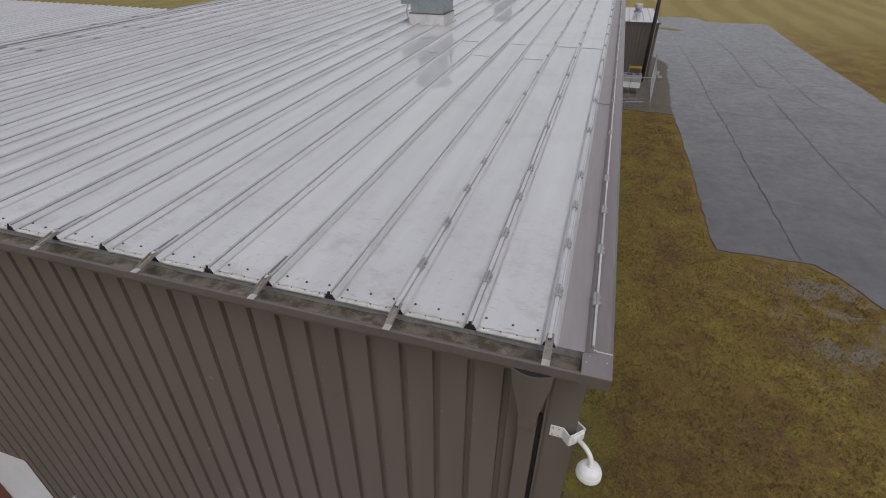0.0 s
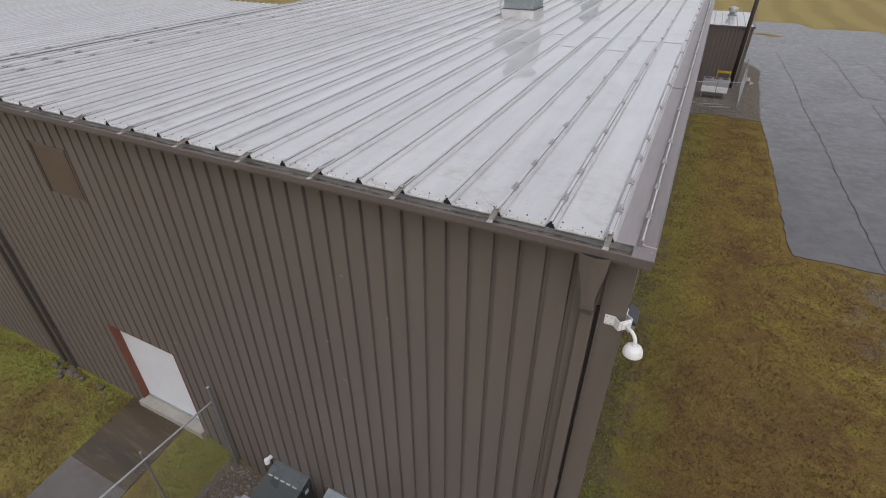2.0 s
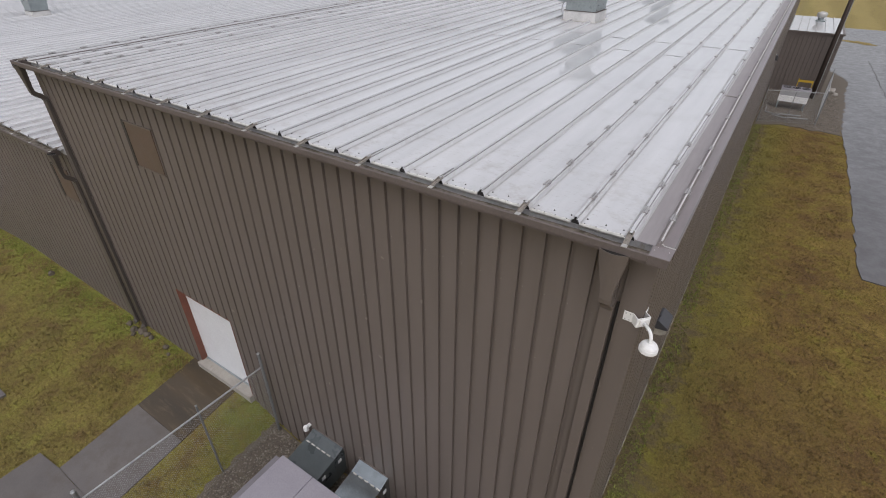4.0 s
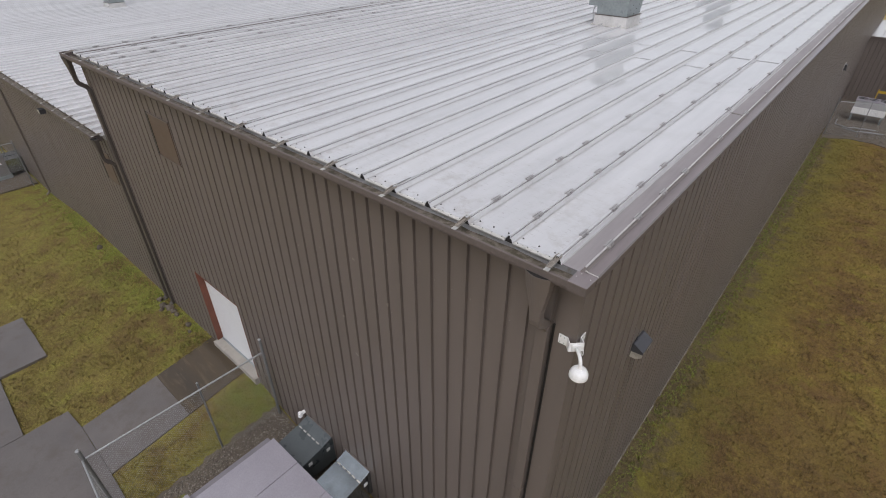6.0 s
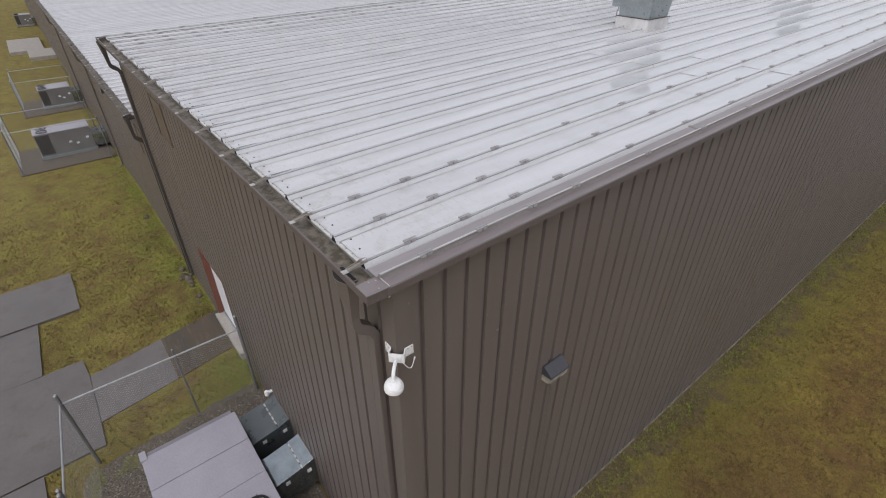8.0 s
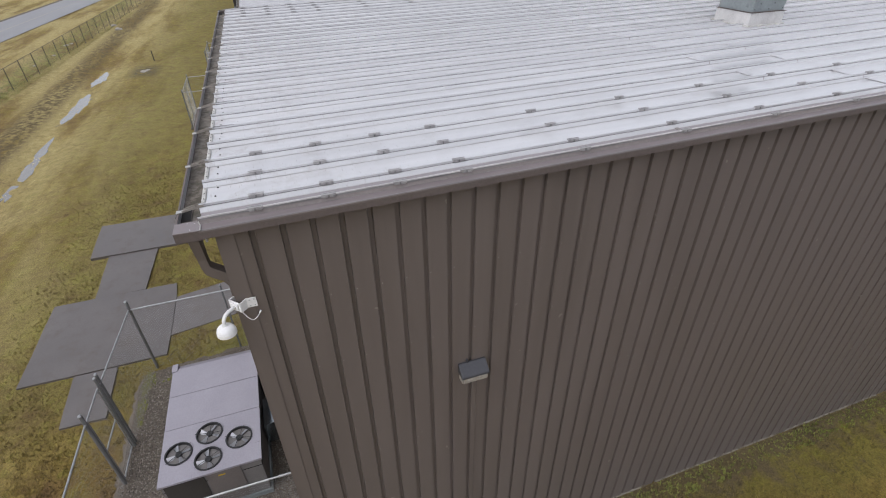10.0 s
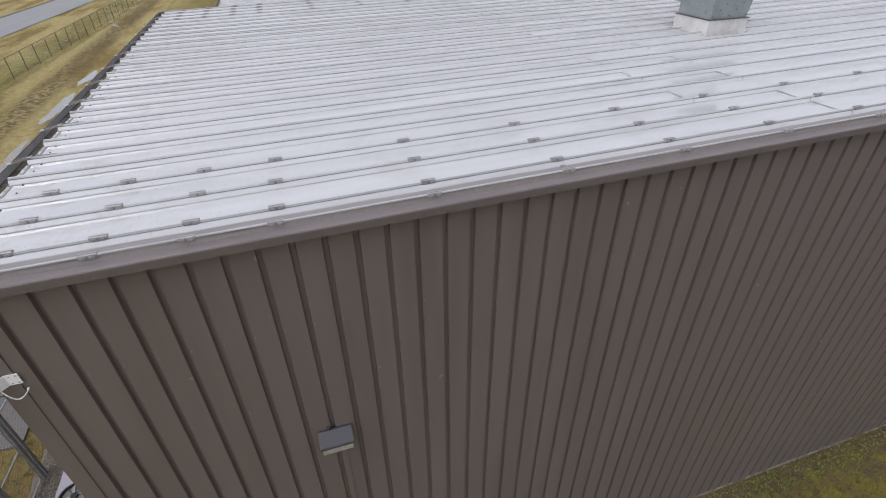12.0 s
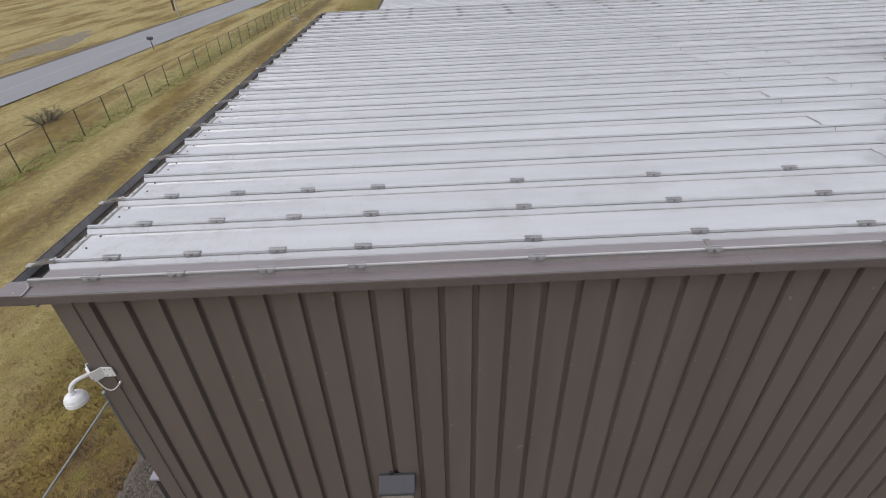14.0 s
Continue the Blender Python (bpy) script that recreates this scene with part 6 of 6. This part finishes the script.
for i, (x, y, q) in enumerate(((-68.5, -21.0, 0.35), (-69.4, -20.7, 0.25), (-77.7, -17.0, 0.55), (-78.6, -17.3, 0.35), (-82.0, -18.4, 0.5), (-63.0, -20.9, 0.25), (-58.2, -21.4, 0.22))):
    bm = B()
    bmesh.ops.create_icosphere(bm, subdivisions=2, radius=q)
    for v in bm.verts:
        v.co *= 0.8 + 0.4 * noise.noise(v.co * 5 + Vector((i * 7, 3, 0)))
        v.co.z *= 0.45
    ob = part("field_stone", bm, CONC, None, "pale flat stone in the rough field grass")
    ob.location = (x, y, lie(x, y) + q * 0.1)
    tagged(ob, "", "stone", "stones in the field")
mh = blob("drain_lid", -51.4, -10.3, 0.5, 0.45, -0.0, 0, CONC, "pale concrete drain lid in the lawn", "drain lid", 41)


# ---- grass, weeds, stones ----
SLABS = [(-13.4, -9.2, -8.4, -3.95), (-12.3, -10.1, -4.1, 0.0), (-9.3, -7.0, -6.8, -5.4), (-16.3, -13.3, -7.1, -5.3), (-19.6, -16.2, -7.9, -4.4)]


def bare(x, y):
    if LOWX < x < EAST + 0.02 and y > SOUTH - 0.05:
        return True
    if -8.7 < x < -1.5 and -4.8 < y < 0:
        return random.random() > 0.05
    if x > 5.5 and y > 18.3 or (x > 9.5 and y > 18.2 - (x - 9.7) * 1.5):
        return True
    if x > EAST and y > 38.3:
        return True
    return any(a < x < b and c < y < d for a, b, c, d in SLABS)


def tufts(name, n, area, h0, h1, wd, blades, material, label, keep=None, lean=0.6):
    rnd = np.random.RandomState(n % 1000)
    vs, fs = [], []
    x0, x1, y0, y1 = area
    for _ in range(n):
        x, y = rnd.uniform(x0, x1), rnd.uniform(y0, y1)
        if bare(x, y) or (keep and not keep(x, y)):
            continue
        z = lie(x, y) - 0.005
        s = rnd.uniform(h0, h1) * (0.6 + 0.8 * max(0.0, 0.5 + noise.noise((x * 0.8, y * 0.8, 3))))
        for _ in range(blades):
            a = rnd.uniform(0, 6.283)
            c, q = math.cos(a), math.sin(a)
            ox, oy = rnd.uniform(-0.035, 0.035), rnd.uniform(-0.035, 0.035)
            i = len(vs)
            l = s * rnd.uniform(0.3, 1.0) * lean
            vs += [(x + ox - q * wd, y + oy + c * wd, z), (x + ox + q * wd, y + oy - c * wd, z), (x + ox + c * l, y + oy + q * l, z + s * rnd.uniform(0.6, 1.0))]
            fs.append((i, i + 1, i + 2))
    me = bpy.data.meshes.new(name)
    me.from_pydata(vs, [], fs)
    me.materials.append(material)
    return tagged(new(name, me), label, "grass" if "grass" in name else "weeds", "", "stuff")


fade = random.Random(5)
tufts("grass", 85000, (-0.1, 13.0, -6.5, 38.4), 0.03, 0.09, 0.012, 4, TUFT, "short mossy lawn grass, yellowed and damp", keep=lambda x, y: fade.random() < smooth(-6.5, -1.0, y) * smooth(13, 10, x))
tufts("grass", 60000, (-32, -0.1, -10.5, 0.05), 0.03, 0.09, 0.012, 4, TUFT, "short mossy lawn grass beside the slabs", keep=lambda x, y: fade.random() < smooth(-32, -16, x) * smooth(-10.5, -6.5, y))
tufts("grass", 16000, (-75, 4, -30, -7.5), 0.02, 0.06, 0.02, 4, STRAW, "rough winter grass of the field", keep=lambda x, y: fade.random() < smooth(-75, -40, x) * smooth(-30, -22, y) * smooth(-7.5, -12, y))
tufts("weeds", 2200, (EAST + 0.05, EAST + 0.55, 0.5, 38), 0.03, 0.09, 0.02, 5, WEED, "green weeds along the foot of the wall")
tufts("weeds", 1600, (-44, -8.9, -0.4, 0.06), 0.02, 0.06, 0.018, 4, WEED, "green weeds along the foot of the wall")
tufts("weeds", 1500, (-30, -12.5, -0.7, 0.06), 0.02, 0.06, 0.018, 4, WEED, "bright green weeds beside the door", keep=lambda x, y: fade.random() < smooth(-0.8, -0.1, y) * smooth(-30, -20, x))
tufts("weeds", 14000, (-95, -20, -22.9, -17.5), 0.03, 0.09, 0.03, 5, FIELD_WEED, "rough weeds along the field fence", keep=lambda x, y: abs(y + 21.4 + (x + 24) * 0.045) < 0.7)


def stones(name, n, area, r0, r1, low, material, label, seed):
    rnd = random.Random(seed)
    vs, fs = [], []
    for _ in range(n):
        x, y = rnd.uniform(area[0], area[1]), rnd.uniform(area[2], area[3])
        r = rnd.uniform(r0, r1)
        i = len(vs)
        z = max(low, lie(x, y) + 0.030)
        vs += [(x + r * rnd.uniform(0.6, 1.2), y, z), (x, y + r * rnd.uniform(0.6, 1.2), z), (x - r * rnd.uniform(0.6, 1.2), y, z), (x, y - r * rnd.uniform(0.6, 1.2), z), (x + r * rnd.uniform(-0.3, 0.3), y + r * rnd.uniform(-0.3, 0.3), z + r * rnd.uniform(0.4, 0.9))]
        fs += [(i, i + 1, i + 4), (i + 1, i + 2, i + 4), (i + 2, i + 3, i + 4), (i + 3, i, i + 4)]
    me = bpy.data.meshes.new(name)
    me.from_pydata(vs, [], fs)
    me.materials.append(material)
    return tagged(new(name, me), label, "gravel", "", "stuff")


STONE = bpy.data.materials.new("gravel_stone")
STONE.use_nodes = True
g = STONE.node_tree.nodes.new("ShaderNodeNewGeometry")
STONE.node_tree.links.new(ramp(STONE.node_tree, g.outputs["Random Per Island"], [(0.0, (0.06, 0.048, 0.036)), (0.6, (0.15, 0.13, 0.105)), (1.0, (0.27, 0.24, 0.21))]), STONE.node_tree.nodes["Principled BSDF"].inputs["Base Color"])
STONE.node_tree.nodes["Principled BSDF"].inputs["Roughness"].default_value = 0.6
stones("gravel", 26000, (-8.55, -1.5, -4.65, 0.05), 0.012, 0.036, 0.021, STONE, "loose brown-grey gravel under the units", 4)
stones("gravel", 5000, (0.0, 5.3, 39.0, 49.5), 0.03, 0.07, 0.01, STONE, "loose damp gravel beside the annex", 5)
for i, (x, y, s) in enumerate(((-15.0, -0.12, 0.16), (-15.35, -0.22, 0.15), (-14.72, -0.10, 0.13), (-15.75, -0.14, 0.14), (-15.2, -0.36, 0.10), (-14.45, -0.12, 0.10), (-13.6, -0.10, 0.12), (-13.3, -0.22, 0.08), (-21.3, -0.3, 0.14))):
    bm = B()
    bmesh.ops.create_icosphere(bm, subdivisions=2, radius=s)
    for v in bm.verts:
        v.co *= 0.8 + 0.4 * noise.noise(v.co * 7 + Vector((i * 5, 0, 0)))
    ob = part("splash_stone", bm, GRAVEL_M, None, "grey stone under a downspout")
    ob.location = (x, y, lie(x, y) + s * 0.3)
    tagged(ob, "", "stone", "splash stones")
